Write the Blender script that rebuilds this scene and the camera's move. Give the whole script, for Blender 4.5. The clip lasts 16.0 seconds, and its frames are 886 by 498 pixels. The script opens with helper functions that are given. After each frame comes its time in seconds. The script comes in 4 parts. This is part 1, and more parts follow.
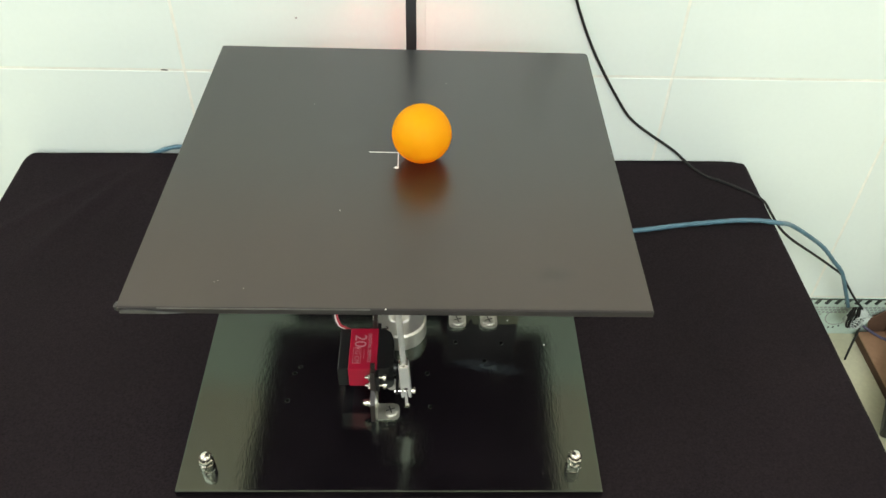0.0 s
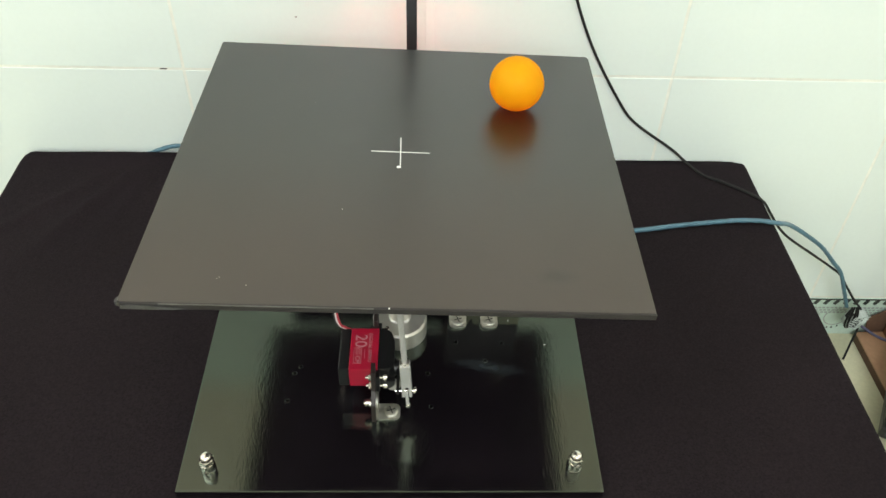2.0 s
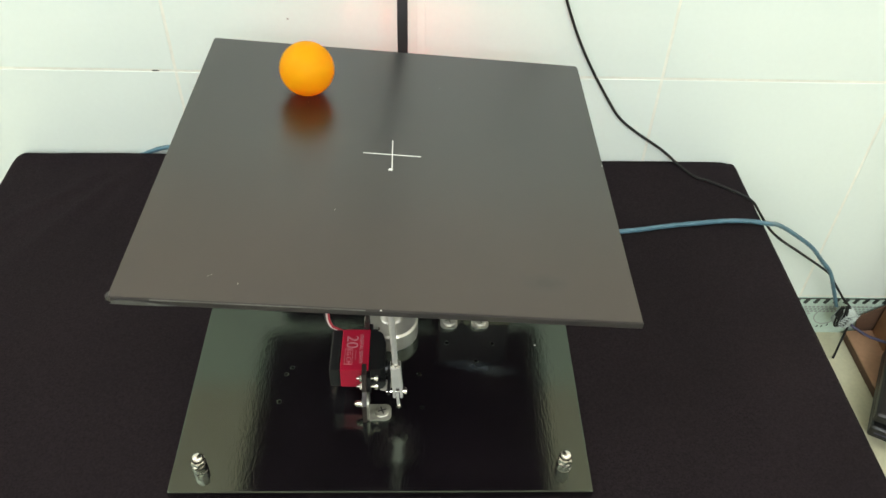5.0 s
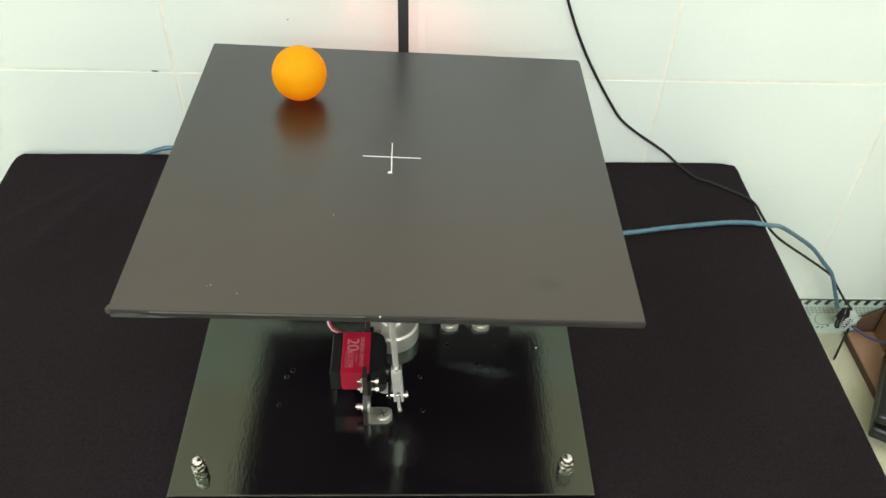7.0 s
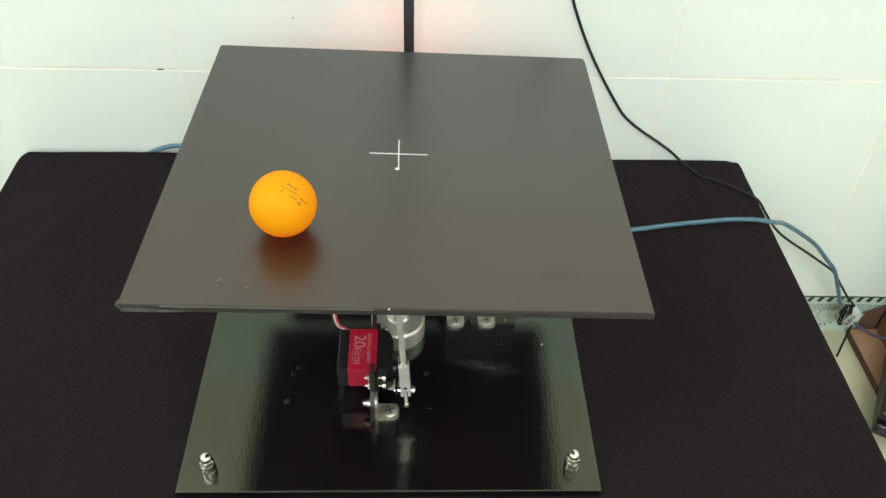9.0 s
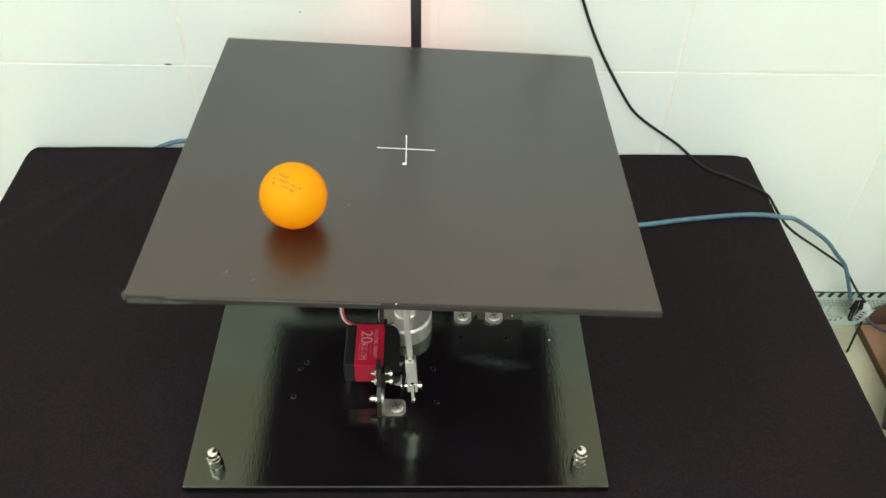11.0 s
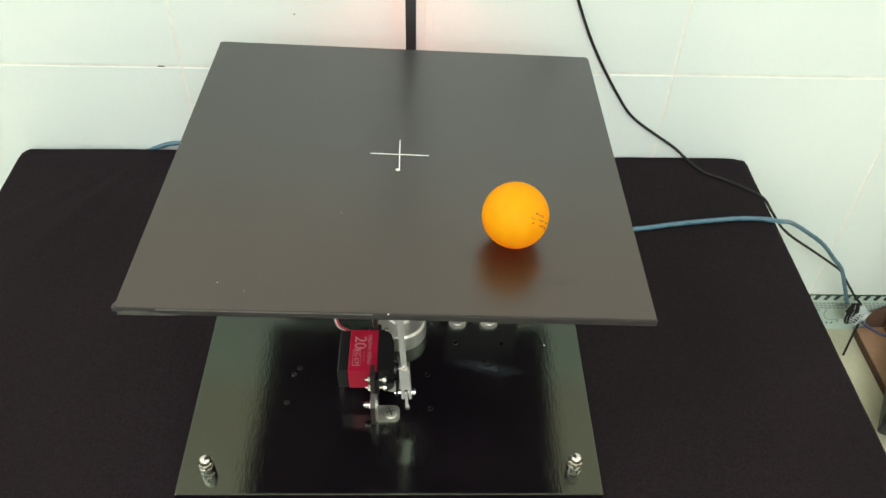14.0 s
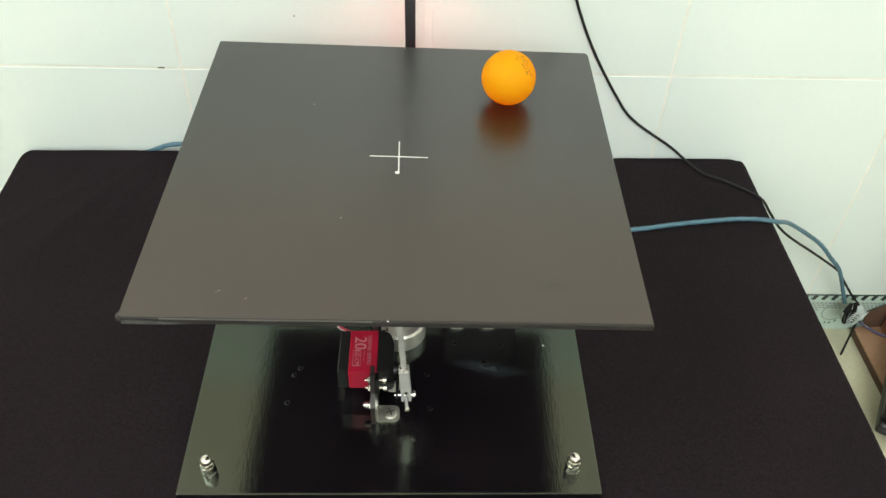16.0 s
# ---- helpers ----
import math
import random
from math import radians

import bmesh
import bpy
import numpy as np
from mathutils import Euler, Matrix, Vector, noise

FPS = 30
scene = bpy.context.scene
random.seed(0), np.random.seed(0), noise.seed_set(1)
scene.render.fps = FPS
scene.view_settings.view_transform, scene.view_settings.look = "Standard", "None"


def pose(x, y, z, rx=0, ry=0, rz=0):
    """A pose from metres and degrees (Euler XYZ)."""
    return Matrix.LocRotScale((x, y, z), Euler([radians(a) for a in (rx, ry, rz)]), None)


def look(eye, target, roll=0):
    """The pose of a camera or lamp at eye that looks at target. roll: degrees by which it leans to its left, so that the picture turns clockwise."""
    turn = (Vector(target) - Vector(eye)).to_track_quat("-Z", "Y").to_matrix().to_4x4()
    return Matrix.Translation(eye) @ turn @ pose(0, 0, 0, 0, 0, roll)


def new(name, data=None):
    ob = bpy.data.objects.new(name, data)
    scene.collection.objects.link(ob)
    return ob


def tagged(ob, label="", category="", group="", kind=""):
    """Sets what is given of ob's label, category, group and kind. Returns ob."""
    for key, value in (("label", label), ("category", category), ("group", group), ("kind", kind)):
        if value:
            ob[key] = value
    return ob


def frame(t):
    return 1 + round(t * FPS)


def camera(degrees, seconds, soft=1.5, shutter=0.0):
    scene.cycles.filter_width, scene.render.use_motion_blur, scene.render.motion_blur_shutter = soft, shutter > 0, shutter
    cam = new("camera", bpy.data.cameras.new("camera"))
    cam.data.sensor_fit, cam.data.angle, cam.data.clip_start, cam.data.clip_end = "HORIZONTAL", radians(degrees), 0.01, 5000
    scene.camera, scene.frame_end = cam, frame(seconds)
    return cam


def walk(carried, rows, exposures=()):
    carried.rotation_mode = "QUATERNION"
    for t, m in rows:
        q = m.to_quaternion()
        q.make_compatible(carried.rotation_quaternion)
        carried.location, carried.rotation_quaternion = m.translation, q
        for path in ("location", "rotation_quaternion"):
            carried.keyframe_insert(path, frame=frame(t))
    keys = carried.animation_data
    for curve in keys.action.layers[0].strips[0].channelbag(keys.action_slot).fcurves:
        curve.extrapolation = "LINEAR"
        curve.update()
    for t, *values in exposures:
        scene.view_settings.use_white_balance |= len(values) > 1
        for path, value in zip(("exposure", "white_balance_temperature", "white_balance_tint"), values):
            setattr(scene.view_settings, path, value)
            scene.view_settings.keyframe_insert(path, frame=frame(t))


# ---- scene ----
def eye_pose(x, y, z, pitch, roll, yaw):
    """The camera at x, y, z: yaw about the upright, pitch from level, roll about its own axis."""
    return pose(x, y, z, 0, 0, yaw) @ pose(0, 0, 0, 90 + pitch) @ pose(0, 0, 0, 0, 0, roll)


# ---------------------------------------------------------------- camera
cam = camera(56.269, 16.0, soft=1.5, shutter=0.7)
walk(cam, [
    (0, eye_pose(0.0246, -0.4586, 0.5255, -43.445, 1.456, -1.585)),
    (0.5, eye_pose(0.0251, -0.4581, 0.5243, -43.413, 1.517, -1.631)),
    (1, eye_pose(0.0219, -0.4599, 0.5253, -43.423, 1.595, -1.852)),
    (1.5, eye_pose(0.0213, -0.4584, 0.5260, -43.467, 1.679, -1.899)),
    (2, eye_pose(0.0208, -0.4574, 0.5247, -43.474, 1.796, -1.983)),
    (2.5, eye_pose(0.0224, -0.4594, 0.5258, -43.427, 1.792, -1.982)),
    (3, eye_pose(0.0229, -0.4595, 0.5259, -43.433, 1.857, -2.110)),
    (3.5, eye_pose(0.0254, -0.4586, 0.5235, -43.375, 1.904, -2.133)),
    (4, eye_pose(0.0244, -0.4580, 0.5254, -43.480, 2.000, -2.301)),
    (6.5, eye_pose(0.0246, -0.4593, 0.5317, -43.645, 2.028, -2.475)),
    (7, eye_pose(0.0233, -0.4546, 0.5298, -43.703, 2.083, -2.483)),
    (7.5, eye_pose(0.0208, -0.4555, 0.5340, -43.872, 2.044, -2.516)),
    (8, eye_pose(0.0201, -0.4573, 0.5313, -43.715, 2.078, -2.575)),
    (8.5, eye_pose(0.0210, -0.4558, 0.5314, -43.833, 2.074, -2.566)),
    (9, eye_pose(0.0178, -0.4571, 0.5301, -43.779, 2.042, -2.551)),
    (11.5, eye_pose(0.0195, -0.4536, 0.5291, -44.307, 1.429, -1.624)),
    (12, eye_pose(0.0181, -0.4510, 0.5307, -44.397, 1.523, -1.758)),
    (12.5, eye_pose(0.0202, -0.4508, 0.5314, -44.331, 1.561, -1.767)),
    (13, eye_pose(0.0212, -0.4511, 0.5323, -44.349, 1.673, -1.877)),
    (13.5, eye_pose(0.0201, -0.4486, 0.5320, -44.417, 1.719, -1.914)),
    (14, eye_pose(0.0215, -0.4479, 0.5308, -44.368, 1.761, -1.987)),
    (14.5, eye_pose(0.0235, -0.4506, 0.5322, -44.301, 1.844, -2.049)),
    (15, eye_pose(0.0247, -0.4497, 0.5341, -44.471, 1.897, -2.110)),
    (15.5, eye_pose(0.0212, -0.4522, 0.5338, -44.276, 1.892, -2.241)),
    (16, eye_pose(0.0209, -0.4496, 0.5340, -44.401, 1.803, -2.103)),
])

# ---------------------------------------------------------------- light
scene.view_settings.exposure = 0.0
world = bpy.data.worlds.new("sky")
scene.world = world
world.use_nodes = True
wn = world.node_tree
sky = wn.nodes.new("ShaderNodeTexSky")
sky.sky_type = "NISHITA"
sky.sun_disc = False
sky.sun_elevation = radians(48)
sky.sun_rotation = radians(150)
wn.nodes["Background"].inputs["Strength"].default_value = 0.12
wn.links.new(sky.outputs["Color"], wn.nodes["Background"].inputs["Color"])
sun_lamp = bpy.data.lights.new("sun", "SUN")
sun_lamp.energy, sun_lamp.angle, sun_lamp.color = 1.0, radians(10), (1.0, 0.96, 0.9)
sun_ob = new("sun", sun_lamp)
sun_ob.matrix_world = look((0, 0, 5), (-2.0, 1.2, 0))


def area_light(name, eye, target, w, h, watts, color):
    lamp = bpy.data.lights.new(name, "AREA")
    lamp.shape, lamp.size, lamp.size_y, lamp.energy, lamp.color = "RECTANGLE", w, h, watts, color
    ob = new(name, lamp)
    ob.matrix_world = look(eye, target)
    return ob


# ---------------------------------------------------------------- plan
FLOOR = -0.282
TOP = -0.0077           # cloth surface
CEIL = 2.6
WALL_Y, WALL_TURN = 0.2456, -0.476
ROOM_W, ROOM_E, ROOM_S = -1.7, 1.9, -2.6
PIVOT = Vector((0.0042, 0.0, 0.1536))
PLATE_TURN = -0.71
HALF_X, HALF_Y, PLATE_TOP = 0.1498, 0.1484, 0.0265

# soft area lamps added on three unseen sides, each set to balance the wall
area_light("area_light_south", (0.2, ROOM_S + 0.02, 1.90), (0.2, 0, 0.9), 1.5, 1.1, 56, (0.95, 1.0, 1.0))
area_light("area_light_west", (ROOM_W + 0.02, -0.55, 1.90), (0, -0.55, 0.8), 1.3, 1.1, 30, (0.95, 1.0, 1.0))
area_light("area_light_east", (ROOM_E - 0.02, -0.55, 1.90), (0, -0.55, 0.8), 1.3, 1.1, 13, (0.94, 1.0, 1.0))


# ---------------------------------------------------------------- materials
def mat(name, color, rough=0.5, metal=0.0, spec=0.5, grain=0.0, grain_scale=200.0, wear=0.0, wear_scale=12.0,
        bump=0.0, bump_scale=300.0, rough_var=0.0, piece=0.0, coat=0.0, sheen=0.0, sss=0.0):
    """A surface with variation at two scales, fine relief and a slight difference from piece to piece."""
    m = bpy.data.materials.new(name)
    m.use_nodes = True
    n, l = m.node_tree.nodes, m.node_tree.links
    b = n["Principled BSDF"]
    b.inputs["Base Color"].default_value = (*color, 1)
    b.inputs["Roughness"].default_value = rough
    b.inputs["Metallic"].default_value = metal
    b.inputs["Specular IOR Level"].default_value = spec
    b.inputs["Coat Weight"].default_value = coat
    b.inputs["Sheen Weight"].default_value = sheen
    if sss:
        b.inputs["Subsurface Weight"].default_value = sss
        b.inputs["Subsurface Radius"].default_value = (0.012, 0.003, 0.001)
    tc = n.new("ShaderNodeTexCoord")

    def noise_node(scale, detail):
        t = n.new("ShaderNodeTexNoise")
        t.inputs["Scale"].default_value, t.inputs["Detail"].default_value = scale, detail
        l.new(tc.outputs["Object"], t.inputs["Vector"])
        return t

    value = None

    def add_factor(socket, amount):
        nonlocal value
        r = n.new("ShaderNodeMapRange")
        r.inputs["From Min"].default_value, r.inputs["From Max"].default_value = 0.25, 0.75
        r.inputs["To Min"].default_value, r.inputs["To Max"].default_value = 1 - amount, 1 + amount
        l.new(socket, r.inputs["Value"])
        if value is None:
            value = r.outputs["Result"]
        else:
            k = n.new("ShaderNodeMath")
            k.operation = "MULTIPLY"
            l.new(value, k.inputs[0])
            l.new(r.outputs["Result"], k.inputs[1])
            value = k.outputs["Value"]

    if grain:
        add_factor(noise_node(grain_scale, 4).outputs["Fac"], grain)
    if wear:
        add_factor(noise_node(wear_scale, 6).outputs["Fac"], wear)
    if piece:
        add_factor(n.new("ShaderNodeObjectInfo").outputs["Random"], piece)
    if value is not None:
        k = n.new("ShaderNodeVectorMath")
        k.operation = "SCALE"
        k.inputs[0].default_value = color
        l.new(value, k.inputs["Scale"])
        l.new(k.outputs["Vector"], b.inputs["Base Color"])
    if rough_var:
        r = n.new("ShaderNodeMapRange")
        r.inputs["From Min"].default_value, r.inputs["From Max"].default_value = 0.3, 0.7
        r.inputs["To Min"].default_value, r.inputs["To Max"].default_value = max(rough - rough_var, 0.02), rough + rough_var
        l.new(noise_node(wear_scale * 1.7, 5).outputs["Fac"], r.inputs["Value"])
        l.new(r.outputs["Result"], b.inputs["Roughness"])
    if bump:
        t = n.new("ShaderNodeBump")
        t.inputs["Strength"].default_value, t.inputs["Distance"].default_value = 1.0, bump
        l.new(noise_node(bump_scale, 3).outputs["Fac"], t.inputs["Height"])
        l.new(t.outputs["Normal"], b.inputs["Normal"])
    return m


M_TILE = mat("glazed_tile", (0.755, 0.835, 0.785), 0.26, wear=0.025, wear_scale=5, grain=0.01, bump=0.0004, bump_scale=5, piece=0.012)
M_TILE_B = mat("cream_glazed_tile", (0.83, 0.72, 0.62), 0.26, wear=0.03, wear_scale=5, grain=0.01, bump=0.0004, bump_scale=5, piece=0.012)
M_GROUT = mat("grout", (0.77, 0.79, 0.71), 0.8, grain=0.06, grain_scale=120, wear=0.10, wear_scale=14, bump=0.0004, bump_scale=200)
M_PAINT = mat("wall_paint", (0.77, 0.75, 0.68), 0.8, grain=0.02, wear=0.04, bump=0.0004)
M_CEIL = mat("ceiling_paint", (0.81, 0.79, 0.73), 0.9, grain=0.02, wear=0.04, wear_scale=3)
M_FLOOR = mat("floor_tile", (0.60, 0.58, 0.41), 0.3, grain=0.06, wear=0.10, wear_scale=8, piece=0.03)
M_CLOTH = mat("black_cloth", (0.0128, 0.0090, 0.0106), 0.95, spec=0.12, grain=0.5, grain_scale=600, wear=0.15, wear_scale=9, bump=0.0003, bump_scale=1500)
M_WOOD = mat("wood", (0.22, 0.11, 0.05), 0.5, grain=0.2, grain_scale=60, wear=0.2)
M_PLATE = mat("black_film", (0.0070, 0.0042, 0.0034), 0.31, spec=1.0, grain=0.14, grain_scale=400, wear=0.2, wear_scale=30, bump=0.00003, bump_scale=420)
M_PLATE.node_tree.nodes["Principled BSDF"].inputs["IOR"].default_value = 1.55
M_EDGE = mat("plate_edge_tape", (0.016, 0.014, 0.016), 0.36, grain=0.15, wear=0.3, wear_scale=40, bump=0.0004, bump_scale=120)
M_PEEL = mat("peeled_film", (0.06, 0.062, 0.06), 0.3, grain=0.2, grain_scale=300, wear=0.4, wear_scale=90)
M_CHALK = mat("white_marking", (0.80, 0.80, 0.76), 0.8, grain=0.1, grain_scale=700)
M_BASE = mat("gloss_black_film", (0.0064, 0.0048, 0.0062), 0.075, spec=1.0, wear=0.3, wear_scale=20, rough_var=0.02)
M_BALL = mat("orange_celluloid", (0.98, 0.72, 0.010), 0.5, spec=0.2, grain=0.02, wear=0.02)
M_PRINT = mat("faded_print", (0.20, 0.055, 0.015), 0.6, wear=0.3, wear_scale=300)
M_STEEL = mat("nickel_steel", (0.72, 0.68, 0.62), 0.22, 1.0, grain=0.05, wear=0.15, wear_scale=150, rough_var=0.08)
M_ZINC = mat("zinc_bracket", (0.42, 0.41, 0.36), 0.48, 0.85, grain=0.08, wear=0.2, wear_scale=90, rough_var=0.08)
M_FOOT = mat("turned_aluminium", (0.62, 0.60, 0.54), 0.34, 0.75, grain=0.05, wear=0.12, wear_scale=60, rough_var=0.06)
M_ALU = mat("aluminium", (0.72, 0.71, 0.69), 0.36, 0.6, grain=0.05, wear=0.1, wear_scale=80)
M_GREYPL = mat("grey_plastic", (0.34, 0.33, 0.295), 0.5, grain=0.04, wear=0.08, wear_scale=40)
M_BLACKPL = mat("black_plastic", (0.0065, 0.0065, 0.0068), 0.40, grain=0.1, wear=0.1, bump=0.00005, bump_scale=1500)
M_RED = mat("red_anodised", (0.34, 0.005, 0.028), 0.38, grain=0.05, wear=0.08, wear_scale=60)
M_LETTER = mat("label_print", (0.42, 0.17, 0.19), 0.6)
M_BROWN = mat("brown_board", (0.022, 0.015, 0.013), 0.5, grain=0.15, wear=0.2, wear_scale=40)
M_CREAM = mat("cream_board", (0.62, 0.58, 0.44), 0.6, grain=0.06, wear=0.1, wear_scale=40)
M_PHIL = mat("screw_recess", (0.02, 0.02, 0.018), 0.7)
M_HOLE = mat("drilled_hole_dark", (0.002, 0.002, 0.002), 0.9, spec=0.0)
M_BLUE = mat("blue_cable", (0.07, 0.155, 0.205), 0.4, grain=0.12, wear=0.15, wear_scale=60)
M_BLACKC = mat("black_cable", (0.014, 0.014, 0.013), 0.6, spec=0.25, wear=0.2, wear_scale=60)
M_PURPLE = mat("purple_cable", (0.05, 0.046, 0.09), 0.5, wear=0.1)
M_WIRE_W = mat("white_wire", (0.75, 0.68, 0.66), 0.5, wear=0.05)
M_WIRE_R = mat("red_wire", (0.45, 0.03, 0.05), 0.5, wear=0.05)
M_WIRE_K = mat("black_wire", (0.012, 0.012, 0.012), 0.5, wear=0.05)
M_CLEAR = mat("clear_plug", (0.46, 0.52, 0.49), 0.15, grain=0.2, grain_scale=300, wear=0.3, wear_scale=120)
M_CARTON = mat("carton", (0.38, 0.22, 0.13), 0.7, grain=0.08, wear=0.12, wear_scale=25)
M_CARTON_D = mat("carton_edge", (0.11, 0.06, 0.036), 0.8, grain=0.1, wear=0.12)
# emitter for the added lamps that turn the wall pink
M_LED = mat("red_wall_glow", (0.6, 0.02, 0.01), 0.4)
M_LED.node_tree.nodes["Principled BSDF"].inputs["Emission Color"].default_value = (1.0, 0.20, 0.15, 1)
M_LED.node_tree.nodes["Principled BSDF"].inputs["Emission Strength"].default_value = 220.0
M_POLE = mat("black_tube", (0.018, 0.018, 0.02), 0.35, wear=0.15, wear_scale=40)
M_BORDER = mat("border_glaze", (0.52, 0.66, 0.58), 0.25, grain=0.05, wear=0.06)
M_BORDER_D = mat("border_dark_glaze", (0.03, 0.04, 0.035), 0.3, wear=0.1)
M_BORDER_G = mat("border_grey_glaze", (0.30, 0.34, 0.31), 0.3, wear=0.1)


def translucent_shell(m, share, color):
    """A thin shell that passes part of the light through its wall."""
    n, l = m.node_tree.nodes, m.node_tree.links
    out = [k for k in n if k.type == "OUTPUT_MATERIAL"][0]
    t, mix = n.new("ShaderNodeBsdfTranslucent"), n.new("ShaderNodeMixShader")
    t.inputs["Color"].default_value = (*color, 1)
    mix.inputs["Fac"].default_value = share
    l.new(n["Principled BSDF"].outputs["BSDF"], mix.inputs[1])
    l.new(t.outputs["BSDF"], mix.inputs[2])
    l.new(mix.outputs["Shader"], out.inputs["Surface"])


translucent_shell(M_BALL, 0.62, (0.98, 0.24, 0.003))


def stretched_relief(m, scale_x, scale_y, distance, fine):
    """Brushed ridges: relief drawn out along y, over a finer one."""
    n, l = m.node_tree.nodes, m.node_tree.links
    tc = n.new("ShaderNodeTexCoord")
    mp = n.new("ShaderNodeMapping")
    mp.inputs["Scale"].default_value = (scale_x, scale_y, scale_y)
    l.new(tc.outputs["Object"], mp.inputs["Vector"])
    t = n.new("ShaderNodeTexNoise")
    t.inputs["Scale"].default_value, t.inputs["Detail"].default_value, t.inputs["Distortion"].default_value = 1.0, 5.0, 0.6
    l.new(mp.outputs["Vector"], t.inputs["Vector"])
    f = n.new("ShaderNodeTexNoise")
    f.inputs["Scale"].default_value, f.inputs["Detail"].default_value = fine, 2.0
    l.new(tc.outputs["Object"], f.inputs["Vector"])
    b1, b2 = n.new("ShaderNodeBump"), n.new("ShaderNodeBump")
    b1.inputs["Distance"].default_value, b2.inputs["Distance"].default_value = distance, distance * 0.25
    l.new(t.outputs["Fac"], b1.inputs["Height"])
    l.new(f.outputs["Fac"], b2.inputs["Height"])
    l.new(b1.outputs["Normal"], b2.inputs["Normal"])
    l.new(b2.outputs["Normal"], n["Principled BSDF"].inputs["Normal"])


def stain(m, at, half, turn, color, rough, strength, scale):
    """A ragged stain of its own shape: place and half sizes on the piece, turn in degrees."""
    n, l = m.node_tree.nodes, m.node_tree.links
    bs = n["Principled BSDF"]
    tc = n.new("ShaderNodeTexCoord")
    mp = n.new("ShaderNodeMapping")
    mp.vector_type = "TEXTURE"
    mp.inputs["Location"].default_value = (at[0], at[1], 0)
    mp.inputs["Rotation"].default_value = (0, 0, radians(turn))
    mp.inputs["Scale"].default_value = (half[0], half[1], 1)
    l.new(tc.outputs["Object"], mp.inputs["Vector"])
    g = n.new("ShaderNodeTexGradient")
    g.gradient_type = "SPHERICAL"
    l.new(mp.outputs["Vector"], g.inputs["Vector"])
    t = n.new("ShaderNodeTexNoise")
    t.inputs["Scale"].default_value, t.inputs["Detail"].default_value = scale, 6.0
    l.new(tc.outputs["Object"], t.inputs["Vector"])
    k = n.new("ShaderNodeMath")
    k.operation = "MULTIPLY"
    l.new(g.outputs["Fac"], k.inputs[0])
    l.new(t.outputs["Fac"], k.inputs[1])
    r = n.new("ShaderNodeMapRange")
    r.inputs["From Min"].default_value, r.inputs["From Max"].default_value = 0.14, 0.46
    r.inputs["To Min"].default_value, r.inputs["To Max"].default_value = 0.0, strength
    l.new(k.outputs["Value"], r.inputs["Value"])
    for name, value in (("Base Color", (*color, 1)), ("Roughness", rough)):
        mix = n.new("ShaderNodeMix")
        mix.data_type = "RGBA" if name == "Base Color" else "FLOAT"
        a, b2, out = (mix.inputs[6], mix.inputs[7], mix.outputs[2]) if name == "Base Color" else (mix.inputs[2], mix.inputs[3], mix.outputs[0])
        s = bs.inputs[name]
        if s.is_linked:
            l.new(s.links[0].from_socket, a)
        else:
            a.default_value = s.default_value
        b2.default_value = value
        l.new(r.outputs["Result"], mix.inputs[0])
        l.new(out, s)


M_BASE.node_tree.nodes["Principled BSDF"].inputs["Specular Tint"].default_value = (0.83, 1.0, 0.78, 1)
stretched_relief(M_BASE, 560, 230, 0.00007, 1500)
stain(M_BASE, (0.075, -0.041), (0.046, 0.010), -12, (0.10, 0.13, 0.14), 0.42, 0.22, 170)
stain(M_BASE, (-0.030, -0.075), (0.03, 0.016), 20, (0.03, 0.03, 0.03), 0.3, 0.2, 60)
stain(M_PLATE, (0.095, -0.119), (0.022, 0.012), 0, (0.003, 0.002, 0.002), 0.52, 0.8, 60)
stain(M_PLATE, (-0.035, 0.02), (0.03, 0.02), 30, (0.016, 0.014, 0.013), 0.35, 0.5, 50)


# ---------------------------------------------------------------- mesh helpers
def part(name, bm, material, parent=None, label="", smooth=False, at=None):
    """Links a bmesh as one mesh object under a thing or a part."""
    me = bpy.data.meshes.new(name)
    bm.to_mesh(me)
    bm.free()
    if material:
        me.materials.append(material)
    if smooth:
        for p in me.polygons:
            p.use_smooth = True
    ob = new(name, me)
    if parent:
        ob.parent = parent
    if at is not None:
        ob.matrix_basis = at
    if label:
        ob["label"] = label
    return ob


def box(x0, x1, y0, y1, z0, z1, bevel=0.0, seg=2, bm=None):
    own = bm is None
    bm = bm or bmesh.new()
    g = bmesh.ops.create_cube(bm, size=1, matrix=Matrix.LocRotScale(((x0 + x1) / 2, (y0 + y1) / 2, (z0 + z1) / 2), None, (x1 - x0, y1 - y0, z1 - z0)))
    if bevel and own:
        bmesh.ops.bevel(bm, geom=bm.edges[:], offset=bevel, segments=seg, affect="EDGES", profile=0.6)
    return bm


def rod(a, b, r, r2=None, n=20, bm=None, bevel=0.0):
    """A round bar from a to b."""
    own = bm is None
    bm = bm or bmesh.new()
    a, b = Vector(a), Vector(b)
    d = b - a
    m = Matrix.Translation((a + b) / 2) @ d.to_track_quat("Z", "Y").to_matrix().to_4x4()
    bmesh.ops.create_cone(bm, cap_ends=True, segments=n, radius1=r, radius2=r if r2 is None else r2, depth=d.length, matrix=m)
    if bevel and own:
        bmesh.ops.bevel(bm, geom=[e for e in bm.edges if e.calc_face_angle(0) > 0.9], offset=bevel, segments=2, affect="EDGES")
    return bm


